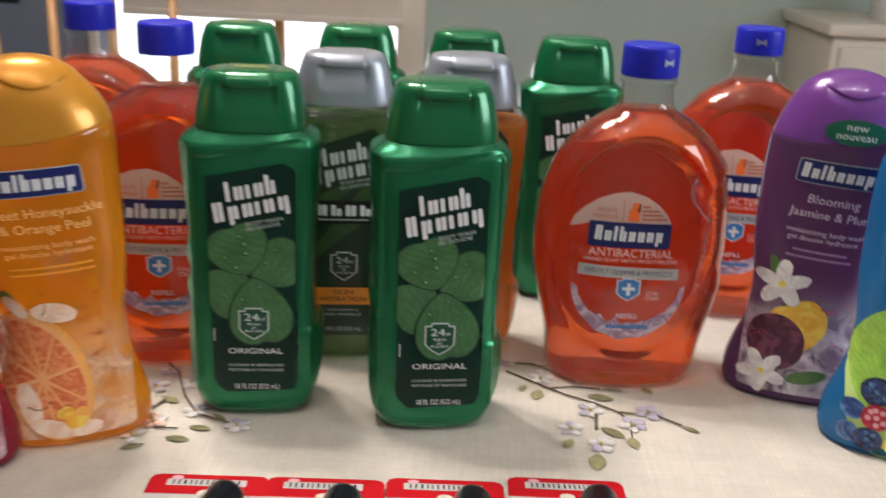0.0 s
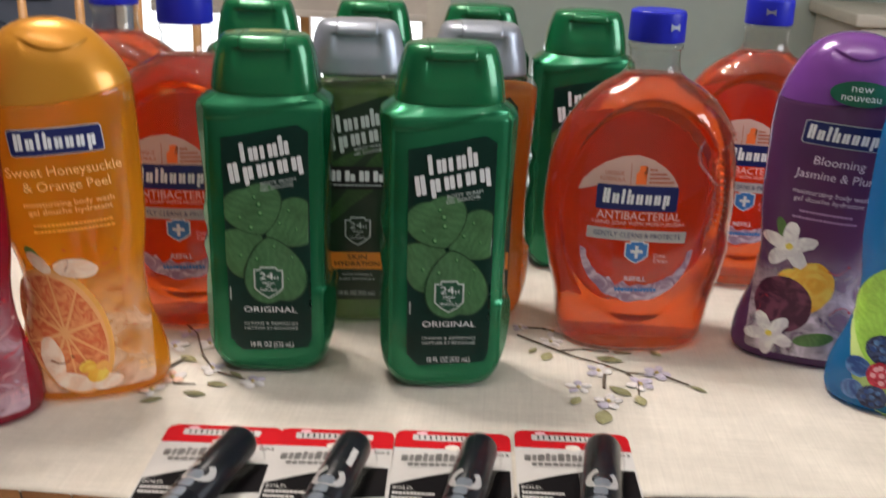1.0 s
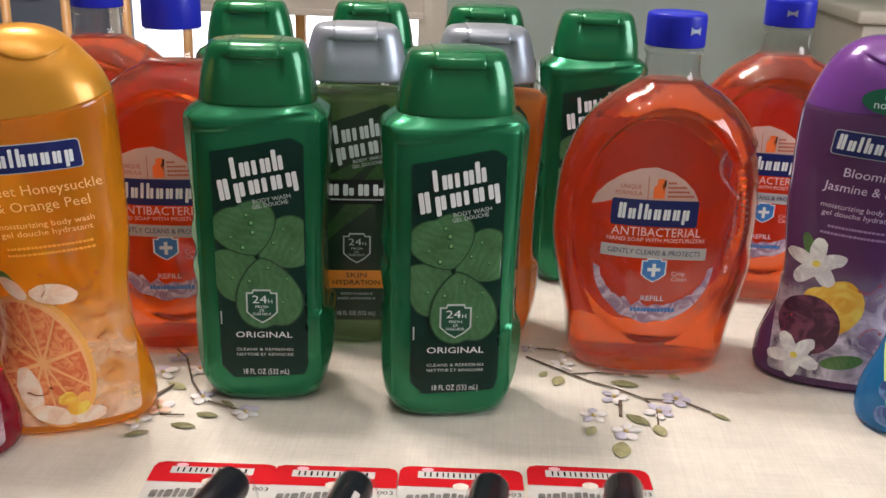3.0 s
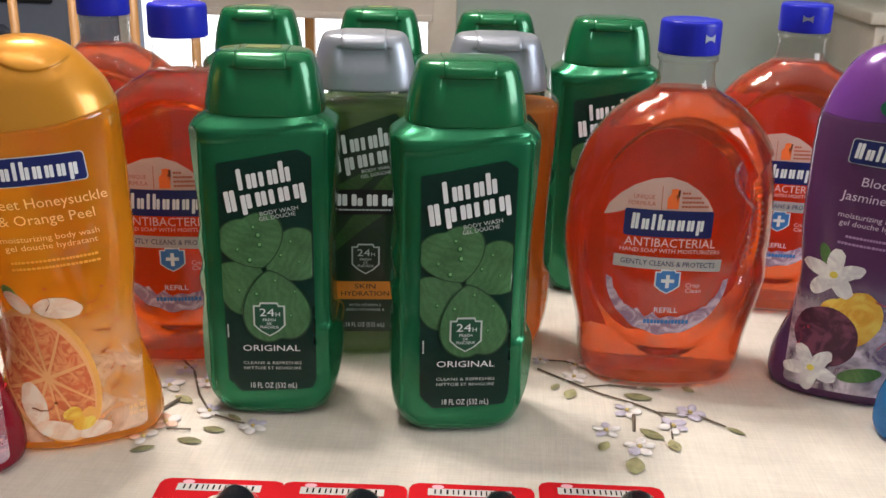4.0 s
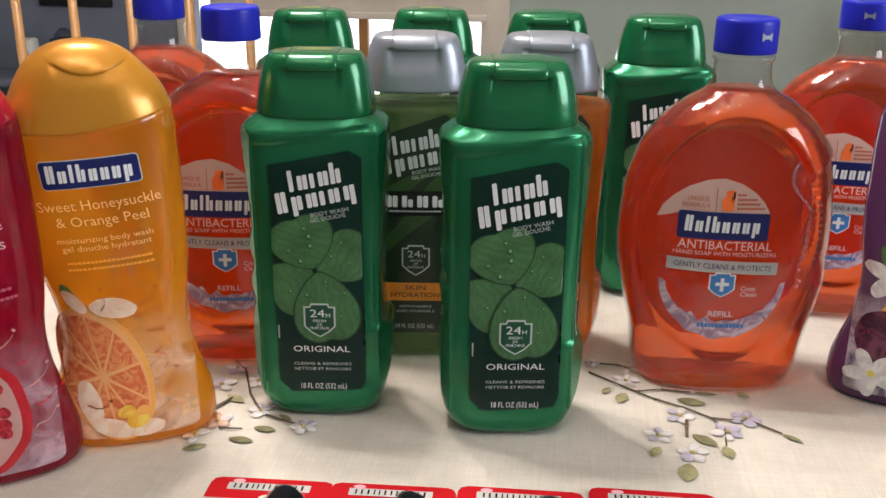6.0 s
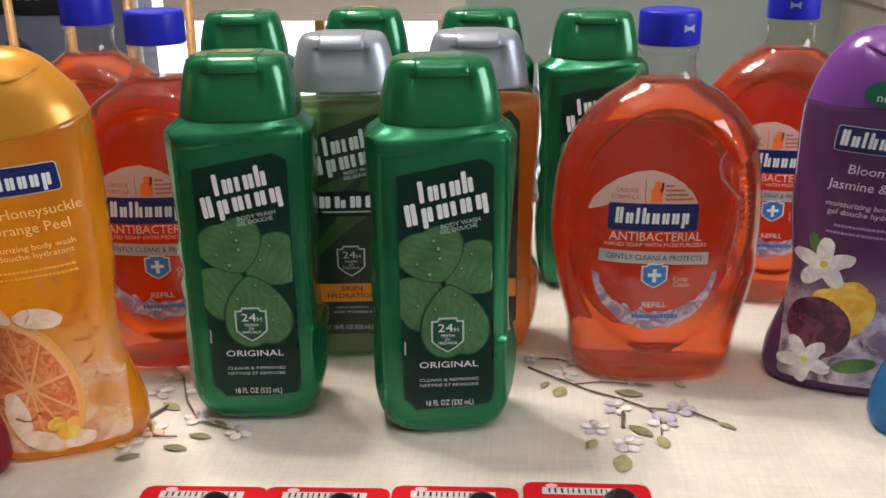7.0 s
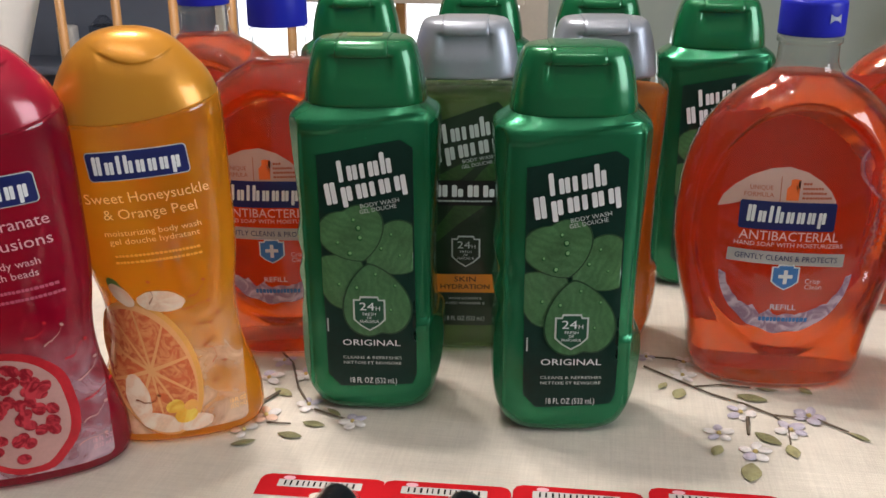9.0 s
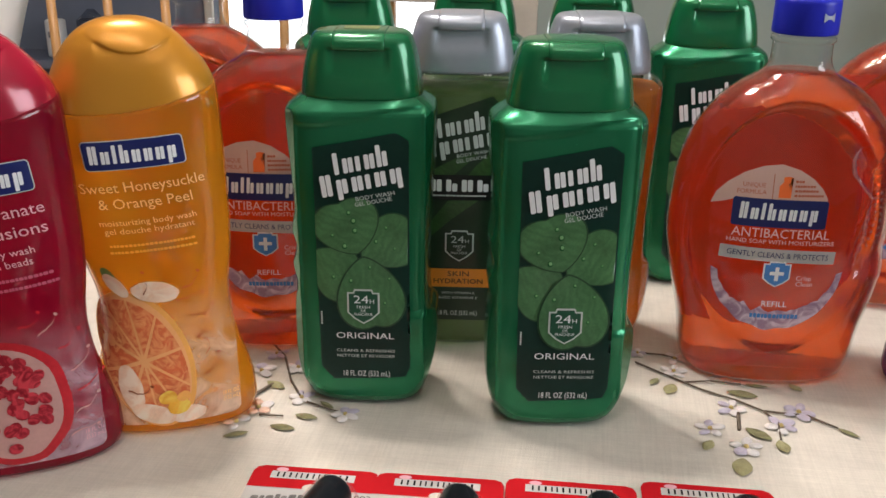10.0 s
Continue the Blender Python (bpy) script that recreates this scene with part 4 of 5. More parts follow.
def splash_ink(name, a, b, scale):
    m = material(name, a, rough=0.35, var=0.15, scale=80)
    n, l = m.node_tree.nodes, m.node_tree.links
    p = n["Principled BSDF"]
    src = p.inputs["Base Color"].links[0].from_socket
    tc = n.new("ShaderNodeTexCoord")
    ns = n.new("ShaderNodeTexNoise")
    ns.inputs["Scale"].default_value, ns.inputs["Detail"].default_value, ns.inputs["Distortion"].default_value = scale, 5, 2.2
    l.new(tc.outputs["Object"], ns.inputs["Vector"])
    cr = n.new("ShaderNodeValToRGB")
    cr.color_ramp.elements[0].position, cr.color_ramp.elements[1].position = 0.42, 0.62
    l.new(ns.outputs["Fac"], cr.inputs["Fac"])
    mx = n.new("ShaderNodeMix")
    mx.data_type = "RGBA"
    l.new(cr.outputs["Color"], mx.inputs["Factor"])
    l.new(src, mx.inputs["A"])
    mx.inputs["B"].default_value = (*b, 1)
    l.new(mx.outputs["Result"], p.inputs["Base Color"])
    return m


M_SPLASH = splash_ink("lavender_splash_print", (0.33, 0.20, 0.30), (0.66, 0.52, 0.62), 90)
lab = printed("label", REFILL, figure(oval(-0.003, 0.086, 0.0535, 0.066, 0, 48)), M_BACKLABEL, refill, 1, back=True, label="orange back label seen through the soap")
front = printed("label", REFILL, figure([(-0.0480, 0.1135), (-0.0455, 0.1205), (-0.0400, 0.1270), (-0.0320, 0.1330), (-0.0220, 0.1372), (-0.0120, 0.1385), (-0.0020, 0.1355), (0.0060, 0.1305), (0.0115, 0.1250), (0.0150, 0.1190), (0.0150, 0.1170), (-0.0350, 0.1180), (-0.0410, 0.1155)]), M_FILM, refill, 1, label="pale printed label with a navy name plate")
bm = [letters("UNIQUE", -0.0262, 0.1262, 0.0026, 0.0120)]
bm.append(letters("FORMULA", -0.0272, 0.1222, 0.0026, 0.0155))
bm.append(figure(round_box(-0.0160, 0.1255, 0.0004, 0.0150, 0.0001)))
for k, w in enumerate((0.0050, 0.0115, 0.0135, 0.0165)):
    bm.append(bars(0.0005 - 0.0088 + w / 2 + 0.004, 0.1292 - 0.0027 * k, w, 0.0016, max(3, int(w / 0.0014)), seed=20 + k))
printed("printed_text", REFILL, bm, M_INKRUST, front, 2, 0)
bm = figure([(-0.0128, 0.1195), (-0.0060, 0.1195), (-0.0060, 0.1262), (-0.0080, 0.1285), (-0.0080, 0.1300), (-0.0055, 0.1312), (-0.0085, 0.1318), (-0.0108, 0.1312), (-0.0108, 0.1285), (-0.0128, 0.1262)])
printed("bottle_drawing", REFILL, bm, M_BACKLABEL, front, 2, 0)
printed("name_plate", REFILL, figure(round_box(-0.0105, 0.1102, 0.0525, 0.0166, 0.0016, -1)), M_INKNAVY, front, 3)
printed("brand_mark", REFILL, strokes(-0.0112, 0.1112, 0.0430, 0.0098, NAME, -1, 0.05), M_INKWHITE, front, 4, 0.003)
bm = [letters("ANTIBACTERIAL", -0.0085, 0.0980, 0.0056, 0.0545, tilt=-1)]
bm.append(letters("HAND SOAP WITH MOISTURIZERS", -0.0080, 0.0930, 0.0026, 0.0600, tilt=-1))
printed("printed_text", REFILL, bm, M_INKPINK, front, 2, 0)
printed("band", REFILL, figure(round_box(-0.0085, 0.0850, 0.0650, 0.0078, 0.0003, -2)), M_INKGREY, front, 2)
printed("printed_text", REFILL, letters("GENTLY CLEANS & PROTECTS", -0.0085, 0.0850, 0.0034, 0.0570, tilt=-2), M_INKNAVY, front, 3, 0)
arc = []
for i in range(41):
    a = radians(182 + 176 * i / 40)
    arc.append((-0.0070 + 0.0372 * math.cos(a), 0.0765 + 0.0385 * math.sin(a) * (1 + 0.04 * noise.noise((i * 0.35, 1, 2)))))
for i in range(41):
    a = radians(358 - 176 * i / 40)
    arc.append((-0.0070 + 0.0335 * math.cos(a), 0.0745 + 0.0245 * math.sin(a) * (1 + 0.16 * noise.noise((i * 0.5, 4, 2)))))
printed("splash_print", REFILL, figure(arc), M_SPLASH, front, 1.4)
printed("shield_print", REFILL, figure(shield(-0.0080, 0.0735, 0.0078, 0.0080)), M_INKWHITE, front, 2)
printed("shield_print", REFILL, figure(shield(-0.0080, 0.0735, 0.0069, 0.0071)), M_INKBLUE, front, 3)
bm = figure(round_box(-0.0080, 0.0738, 0.0022, 0.0086, 0.0003))
printed("cross_print", REFILL, bm, M_INKWHITE, front, 4, 0)
printed("cross_print", REFILL, figure(round_box(-0.0080, 0.0742, 0.0080, 0.0022, 0.0003)), M_INKWHITE, front, 4.6, 0)
bm = [letters("Crisp", 0.0078, 0.0712, 0.0030, 0.0088)]
bm.append(letters("Clean", 0.0085, 0.0676, 0.0030, 0.0098))
printed("printed_text", REFILL, bm, M_INKPINK, front, 2, 0)
bm = [letters("REFILL", -0.0068, 0.0545, 0.0036, 0.0145)]
printed("printed_text", REFILL, bm, M_INKWHITE, front, 2.4, 0)
printed("code_strip", REFILL, bars(-0.0060, 0.0470, 0.0280, 0.0032, 13, seed=33), M_INKBLUE, front, 2.4, 0)
# moulded grip: a rolled bead round a hollow with small knobs
M_BEAD = clear_plastic("clear_moulded_bead", (1.0, 0.66, 0.60), rough=0.12, haze=0.10, least=0.16, most=0.8, power=2.0)
keys = [(0.0781, 0.0401), (0.0963, 0.0441), (0.1080, 0.0440), (0.1167, 0.0422), (0.1267, 0.0343), (0.1340, 0.0287), (0.1400, 0.0278), (0.1450, 0.0296), (0.1480, 0.0330), (0.1490, 0.0380)]
bm = bmesh.new()
rows = []
for k in range(49):
    z = keys[0][0] + (keys[-1][0] - keys[0][0]) * k / 48
    x = float(spline(keys, z)[0])
    y = REFILL.front(x, z)
    r = 0.0013 * step(-1, 6, k) * step(49, 42, k) + 0.0002
    rows.append([bm.verts.new((x + r * math.cos(math.pi * i / 4), y - r * math.sin(math.pi * i / 4) * 0.8, z)) for i in range(8)])
for a, b in zip(rows, rows[1:]):
    for i in range(8):
        bm.faces.new((a[i], a[(i + 1) % 8], b[(i + 1) % 8], b[i]))
part("grip_bead", bm, M_BEAD, refill, "clear rolled edge of the grip")
bm = bmesh.new()
for k in range(9):
    for j in range(3):
        x, z = 0.0462 + 0.0034 * j - 0.0006 * abs(k - 4), 0.0850 + 0.0042 * k + 0.0014 * (j % 2)
        bmesh.ops.create_uvsphere(bm, u_segments=8, v_segments=5, radius=0.0011, matrix=Matrix.Translation((x, REFILL.front(x, z), z)))
part("grip_knobs", bm, M_BEAD, refill, "small clear knobs on the grip")
for x, y, yaw in ((0.239, 0.730, 0), (-0.1728, 0.5912, 12), (-0.260, 0.688, 12)):
    twin = copy_thing(refill, pose(x, y, T, 0, 0, yaw))
    for ob in twin.children:
        if ob.name.startswith("cap"):
            ob.rotation_euler = (0, 0, radians(130 if x < 0 else -34))

# ---------------------------------------------------------------- dome capped body wash bottles
def body_lift(x, z):
    return (0.006 * (x / 0.046) ** 2 + 0.0055 * x / 0.046) * step(0.168, 0.189, z)


DOME = Form([
    (0.000, 0.0395, 0.0395, 0.0215, 0.0215, 2.5), (0.003, 0.0432, 0.0432, 0.0245, 0.0245, 2.5), (0.010, 0.0452, 0.0452, 0.0258, 0.0258, 2.5), (0.020, 0.0448, 0.0448, 0.0256, 0.0256, 2.45), (0.034, 0.0415, 0.0415, 0.0246, 0.0246, 2.4),
    (0.048, 0.0372, 0.0374, 0.0236, 0.0236, 2.3), (0.062, 0.0345, 0.0348, 0.0230, 0.0230, 2.3), (0.074, 0.0340, 0.0342, 0.0229, 0.0229, 2.3), (0.086, 0.0350, 0.0352, 0.0232, 0.0232, 2.3), (0.098, 0.0372, 0.0374, 0.0238, 0.0238, 2.3), (0.112, 0.0395, 0.0397, 0.0246, 0.0246, 2.3), (0.128, 0.0412, 0.0413, 0.02545, 0.02545, 2.3), (0.146, 0.0424, 0.0425, 0.0261, 0.0261, 2.3),
    (0.160, 0.0433, 0.0433, 0.0264, 0.0264, 2.3), (0.170, 0.0436, 0.0436, 0.0264, 0.0264, 2.3), (0.180, 0.0435, 0.0435, 0.0262, 0.0262, 2.3), (0.1893, 0.0424, 0.0424, 0.0258, 0.0258, 2.3), (0.1906, 0.0408, 0.0408, 0.0246, 0.0246, 2.3), (0.195, 0.0388, 0.0388, 0.0225, 0.0225, 2.3)], None, body_lift)


def dome_lift(x, z):
    return (0.006 * (x / 0.046) ** 2 + 0.0055 * x / 0.046) * step(0.225, 0.188, z)


def dome_shape(x, y, z):
    if y > 0:
        return 0.0
    x -= 0.004
    s = z - 0.2180 - 0.0050 * (x / 0.016) ** 2
    under = 0.0008 * bell(min(s, 0.0) / 0.006) * step(0.0006, -0.0004, s) * step(0.0185, 0.0155, abs(x))
    over = 0.0005 * step(-0.0004, 0.0006, s) * step(0.020, 0.002, s) * step(0.030, 0.008, abs(x))
    return under - over


DOMECAP = Form([
    (0.1895, 0.0420, 0.0420, 0.0259, 0.0259, 2.3), (0.1910, 0.0417, 0.0417, 0.0258, 0.0258, 2.3), (0.199, 0.0396, 0.0398, 0.0250, 0.0250, 2.25), (0.209, 0.0358, 0.0364, 0.0232, 0.0232, 2.15),
    (0.2185, 0.0308, 0.0308, 0.0203, 0.0203, 2.1), (0.2265, 0.0240, 0.0240, 0.0160, 0.0160, 2.05), (0.2315, 0.0162, 0.0162, 0.0114, 0.0114, 2.0), (0.2338, 0.0088, 0.0085, 0.0062, 0.0062, 2.0), (0.2345, 0.0020, 0.0020, 0.0016, 0.0016, 2.0)], dome_shape, dome_lift)


def dome_bottle(place, yaw, label, m_gel, m_cap, side):
    DOME.side = DOMECAP.side = side
    b = thing("body_wash_bottle", place, label, "bottle", "dome capped body wash bottles", yaw)
    part("body", DOME.mesh(50, 80), m_gel, b)
    part("cap", DOMECAP.mesh(90, 140), m_cap, b)
    return b


honey = dome_bottle((-0.2020, 0.4745, T), 24, "amber body wash bottle with gold dome cap and fruit print", M_AMBER, M_GOLDCAP, -1)
pomegranate = dome_bottle((-0.2587, 0.4235, T), 32, "crimson body wash bottle with red dome cap and pomegranate print", M_RED, M_REDCAP, -1)
plum = dome_bottle((0.2506, 0.5802, T), -16, "purple body wash bottle with purple dome cap and plum print", M_PURPLE, M_PURPLECAP, 0.7)
berry = dome_bottle((0.2951, 0.5132, T), -22, "blue body wash bottle with lime and berry print", M_BLUE, M_BLUECAPSOFT, 0.7)
for b, s in ((honey, 0.942), (pomegranate, 0.945), (plum, 0.935), (berry, 0.935)):
    b.scale = (0.985, 0.985, s)
M_INKSOFT = material("pale_amber_ink", (0.88, 0.58, 0.20), rough=0.4, var=0.06, scale=60)
M_INKFAINT = {"honey": material("faint_amber_ink", (0.80, 0.40, 0.04), rough=0.4, var=0.06, scale=60), "pomegranate": material("faint_rose_ink", (0.52, 0.10, 0.17), rough=0.4, var=0.06, scale=60), "plum": material("faint_lilac_ink", (0.46, 0.28, 0.52), rough=0.4, var=0.06, scale=60)}
M_INKROSE = material("pale_rose_ink", (0.74, 0.40, 0.46), rough=0.4, var=0.06, scale=60)
M_INKLILAC = material("pale_lilac_ink", (0.78, 0.66, 0.82), rough=0.4, var=0.06, scale=60)
M_RIND = material("grapefruit_rind_print", (0.88, 0.42, 0.10), rough=0.3, var=0.1, scale=60)
M_PITH = material("pith_print", (0.90, 0.44, 0.18), rough=0.3, var=0.06, scale=60)
M_FLESH = splash_ink("grapefruit_flesh_print", (0.72, 0.15, 0.05), (0.86, 0.34, 0.13), 120)
M_PETAL = splash_ink("blossom_petal_print", (0.86, 0.56, 0.38), (0.94, 0.74, 0.58), 60)
M_DROPBROWN = material("brown_line_print", (0.30, 0.07, 0.02), rough=0.3, var=0.1, scale=60)


def mist_ink(name, colour, most):
    """A printed white mist that thins out upwards, in wisps."""
    m = material(name, colour, rough=0.35, var=0.08, scale=60)
    n, l = m.node_tree.nodes, m.node_tree.links
    tc = n.new("ShaderNodeTexCoord")
    sx = n.new("ShaderNodeSeparateXYZ")
    l.new(tc.outputs["Object"], sx.inputs[0])
    up = n.new("ShaderNodeMapRange")
    up.interpolation_type = "SMOOTHSTEP"
    up.inputs["From Min"].default_value, up.inputs["From Max"].default_value = 0.098, 0.030
    l.new(sx.outputs["Z"], up.inputs["Value"])
    ns = n.new("ShaderNodeTexNoise")
    ns.inputs["Scale"].default_value, ns.inputs["Detail"].default_value, ns.inputs["Distortion"].default_value = 45, 4, 1.5
    l.new(tc.outputs["Object"], ns.inputs["Vector"])
    wisp = n.new("ShaderNodeMapRange")
    wisp.inputs["From Min"].default_value, wisp.inputs["From Max"].default_value = 0.36, 0.64
    wisp.inputs["To Min"].default_value, wisp.inputs["To Max"].default_value = 0.15 * most, most
    l.new(ns.outputs["Fac"], wisp.inputs["Value"])
    mu = n.new("ShaderNodeMath")
    mu.operation = "MULTIPLY"
    l.new(up.outputs["Result"], mu.inputs[0])
    l.new(wisp.outputs["Result"], mu.inputs[1])
    l.new(mu.outputs[0], n["Principled BSDF"].inputs["Alpha"])
    return m


M_MIST = mist_ink("white_mist_print", (0.92, 0.74, 0.55), 0.62)
M_MISTPINK = mist_ink("pink_mist_print", (0.80, 0.58, 0.66), 0.6)
M_MISTLILAC = mist_ink("lilac_mist_print", (0.84, 0.74, 0.85), 0.95)
M_SEED = splash_ink("pomegranate_seed_print", (0.28, 0.008, 0.02), (0.62, 0.05, 0.07), 160)
M_POMRIND = material("pomegranate_rind_print", (0.50, 0.02, 0.03), rough=0.25, var=0.2, scale=60)
M_POMPITH = material("pomegranate_pith_print", (0.55, 0.30, 0.27), rough=0.3, var=0.1, scale=60)
M_WHITEPETAL = splash_ink("white_jasmine_print", (0.74, 0.70, 0.74), (0.94, 0.93, 0.92), 60)
M_PEACH = splash_ink("plum_flesh_print", (0.86, 0.42, 0.04), (0.95, 0.68, 0.12), 50)
M_PLUM = splash_ink("plum_skin_print", (0.070, 0.012, 0.040), (0.20, 0.05, 0.10), 60)
M_LEAFPRINT = leaf_ink("small_leaf_print", (0.09, 0.20, 0.05), (0.03, 0.10, 0.02), 20)
M_LIME = leaf_ink("lime_flesh_print", (0.36, 0.66, 0.10), (0.20, 0.48, 0.05), 50)
M_LIMERIND = material("lime_rind_print", (0.55, 0.74, 0.26), rough=0.3, var=0.08, scale=60)
M_BERRYBLUE = splash_ink("blueberry_print", (0.02, 0.06, 0.22), (0.12, 0.26, 0.52), 70)
M_BERRYDARK = splash_ink("blackberry_print", (0.008, 0.012, 0.05), (0.06, 0.09, 0.20), 160)
M_RASP = splash_ink("raspberry_print", (0.35, 0.01, 0.03), (0.66, 0.06, 0.10), 160)
M_YELLOW = material("lemon_print", (0.86, 0.72, 0.12), rough=0.3, var=0.08, scale=60)
M_NEWGREEN = material("green_sticker", (0.006, 0.105, 0.055), rough=0.3, var=0.08, scale=60, coat=0.2)


def name_plate(form, host, cx, cz, tilt):
    printed("name_plate", form, figure(round_box(cx, cz, 0.0490, 0.0158, 0.0022, tilt)), M_INKPALE, host, 2)
    printed("name_plate", form, figure(round_box(cx, cz, 0.0480, 0.0148, 0.0018, tilt)), M_INKNAVY, host, 3)
    printed("brand_mark", form, strokes(cx - 0.0006, cz + 0.0006, 0.0420, 0.0098, NAME, tilt, 0.05), M_INKWHITE, host, 4, 0.003)


def squiggle(form, host, mat, x, z, size, seed, layer=6):
    """A printed splash: a thin curling thread that ends in a drop."""
    rnd = random.Random(seed)
    a, pts = rnd.uniform(-0.3, 0.9), []
    px, pz = x, z
    for k in range(9):
        pts.append((px, pz))
        a += rnd.uniform(-0.5, 0.6)
        px, pz = px + size / 8 * math.cos(a), pz + size / 8 * math.sin(a)
    bm = bmesh.new()
    up = [(px, pz + 0.0005 * (1 - k / 12)) for k, (px, pz) in enumerate(pts)]
    dn = [(px, pz - 0.0005 * (1 - k / 12)) for k, (px, pz) in enumerate(pts)]
    for k in range(8):
        bm.faces.new([bm.verts.new((q[0], 0, q[1])) for q in (up[k], up[k + 1], dn[k + 1], dn[k])])
    figure(oval(px, pz, 0.0008, 0.0011, rnd.uniform(0, 90), 10), bm)
    printed("splash_print", form, bm, mat, host, layer, 0)


def blossom(form, host, cx, cz, r, mat, layer, spin=0, count=5):
    for k in range(count):
        a = radians(spin + 360 * k / count)
        printed("petal_print", form, figure(oval(cx + 0.55 * r * math.cos(a), cz + 0.55 * r * math.sin(a), 0.52 * r, 0.30 * r, spin + 360 * k / count, 18, 0.15, k)), mat, host, layer + 0.15 * k, 0.003)
    printed("petal_print", form, figure(oval(cx, cz, 0.14 * r, 0.14 * r, 0, 12)), M_YELLOW, host, layer + 1, 0)


# amber bottle: grapefruit, petals and splashes
DOME.side = DOMECAP.side = -1
lab = printed("label", DOME, figure(round_box(0.0, 0.054, 0.0700, 0.0920, 0.004)), M_MIST, honey, 0.5, label="grapefruit and blossom print")
name_plate(DOME, lab, -0.0010, 0.1680, 3)
bm = [letters("Sweet Honeysuckle", 0.0005, 0.1505, 0.0058, 0.0610, tilt=3)]
bm.append(letters("& Orange Peel", 0.0005, 0.1415, 0.0058, 0.0460, tilt=3))
bm.append(letters("moisturizing body wash", 0.0000, 0.1310, 0.0034, 0.0480, tilt=3))
bm.append(letters("gel douche hydratant", 0.0000, 0.1262, 0.0034, 0.0450, tilt=3))
printed("printed_text", DOME, [bars(0.0, 0.1180, 0.0430, 0.0018, 22, tilt=3, seed=41), bars(0.0, 0.1142, 0.0440, 0.0018, 22, tilt=3, seed=42)], M_INKFAINT["honey"], lab, 2, 0)
printed("printed_text", DOME, bm, M_INKSOFT, lab, 2, 0)
printed("fruit_print", DOME, figure(oval(-0.0130, 0.0480, 0.0235, 0.0430, 14, 44)), M_RIND, lab, 1)
printed("fruit_print", DOME, figure(oval(-0.0142, 0.0475, 0.0220, 0.0410, 14, 44)), M_PITH, lab, 2)
bm = bmesh.new()
for k in range(10):
    a0, a1 = radians(36 * k + 1.2), radians(36 * k + 34.8)
    ring = [(0.10 * math.cos((a0 + a1) / 2), 0.10 * math.sin((a0 + a1) / 2))] + [(math.cos(a0 + (a1 - a0) * i / 6), math.sin(a0 + (a1 - a0) * i / 6)) for i in range(7)]
    c, s = math.cos(radians(18)), math.sin(radians(18))
    figure([(-0.0145 + 0.0204 * x * c - 0.0388 * z * s, 0.0472 + 0.0204 * x * s + 0.0388 * z * c) for x, z in ring], bm)
printed("fruit_print", DOME, bm, M_FLESH, lab, 3, 0.004)
for x, z, a, b, t in ((-0.0040, 0.0890, 0.0125, 0.0062, -6), (-0.0225, 0.0310, 0.0062, 0.0135, 10), (-0.0120, 0.0150, 0.0125, 0.0055, -20), (0.0060, 0.0130, 0.0100, 0.0050, 10), (-0.0230, 0.0930, 0.0040, 0.0080, 35)):
    printed("petal_print", DOME, figure(oval(x, z, a, b, t, 20, 0.12, 5)), M_PETAL, lab, 4.2, 0.004)
for x, z, r in ((0.0015, 0.0185, 0.0062), (-0.0040, 0.0245, 0.0050), (0.0045, 0.0245, 0.0038)):
    printed("fruit_print", DOME, figure(oval(x, z, r, r * 0.8, 20, 16, 0.2, 6)), M_PEACH if r > 0.0045 else M_RIND, lab, 5, 0.004)
printed("leaf_print", DOME, figure(oval(-0.0255, 0.0985, 0.0030, 0.0060, 25, 14)), M_LEAFPRINT, lab, 4, 0)
for k, (x, z) in enumerate(((0.006, 0.083), (0.012, 0.073), (0.016, 0.060), (0.018, 0.048), (0.017, 0.036), (0.010, 0.090), (-0.010, 0.088), (-0.024, 0.030))):
    squiggle(DOME, lab, M_DROPBROWN, x, z, 0.013, 50 + k)
printed("printed_text", DOME, [letters("18 FL OZ", 0.0300, 0.0215, 0.0026, 0.0090), letters("(532 mL)", 0.0300, 0.0180, 0.0026, 0.0090)], M_INKSOFT, lab, 2, 0)

# crimson bottle: half a pomegranate
lab = printed("label", DOME, figure(round_box(0.0, 0.054, 0.0700, 0.0920, 0.004)), M_MISTPINK, pomegranate, 0.5, label="pomegranate print")
name_plate(DOME, lab, 0.0000, 0.1640, 3)
bm = [letters("Pomegranate", 0.0035, 0.1470, 0.0062, 0.0460, tilt=3)]
bm.append(letters("Infusions", 0.0095, 0.1370, 0.0062, 0.0330, tilt=3))
bm.append(letters("body wash", 0.0060, 0.1265, 0.0040, 0.0240, tilt=3))
bm.append(letters("with beads", 0.0040, 0.1205, 0.0040, 0.0240, tilt=3))
printed("printed_text", DOME, [bars(0.0060, 0.1125, 0.0360, 0.0020, 18, tilt=3, seed=45), bars(0.0060, 0.1075, 0.0400, 0.0020, 20, tilt=3, seed=46)], M_INKFAINT["pomegranate"], lab, 2, 0)
printed("printed_text", DOME, bm, M_INKROSE, lab, 2, 0)
printed("fruit_print", DOME, figure(oval(-0.0080, 0.0440, 0.0290, 0.0360, 8, 44, 0.05, 2)), M_POMRIND, lab, 1)
printed("fruit_print", DOME, figure(oval(-0.0090, 0.0440, 0.0250, 0.0320, 8, 44, 0.05, 2)), M_POMPITH, lab, 2)
rnd = random.Random(8)
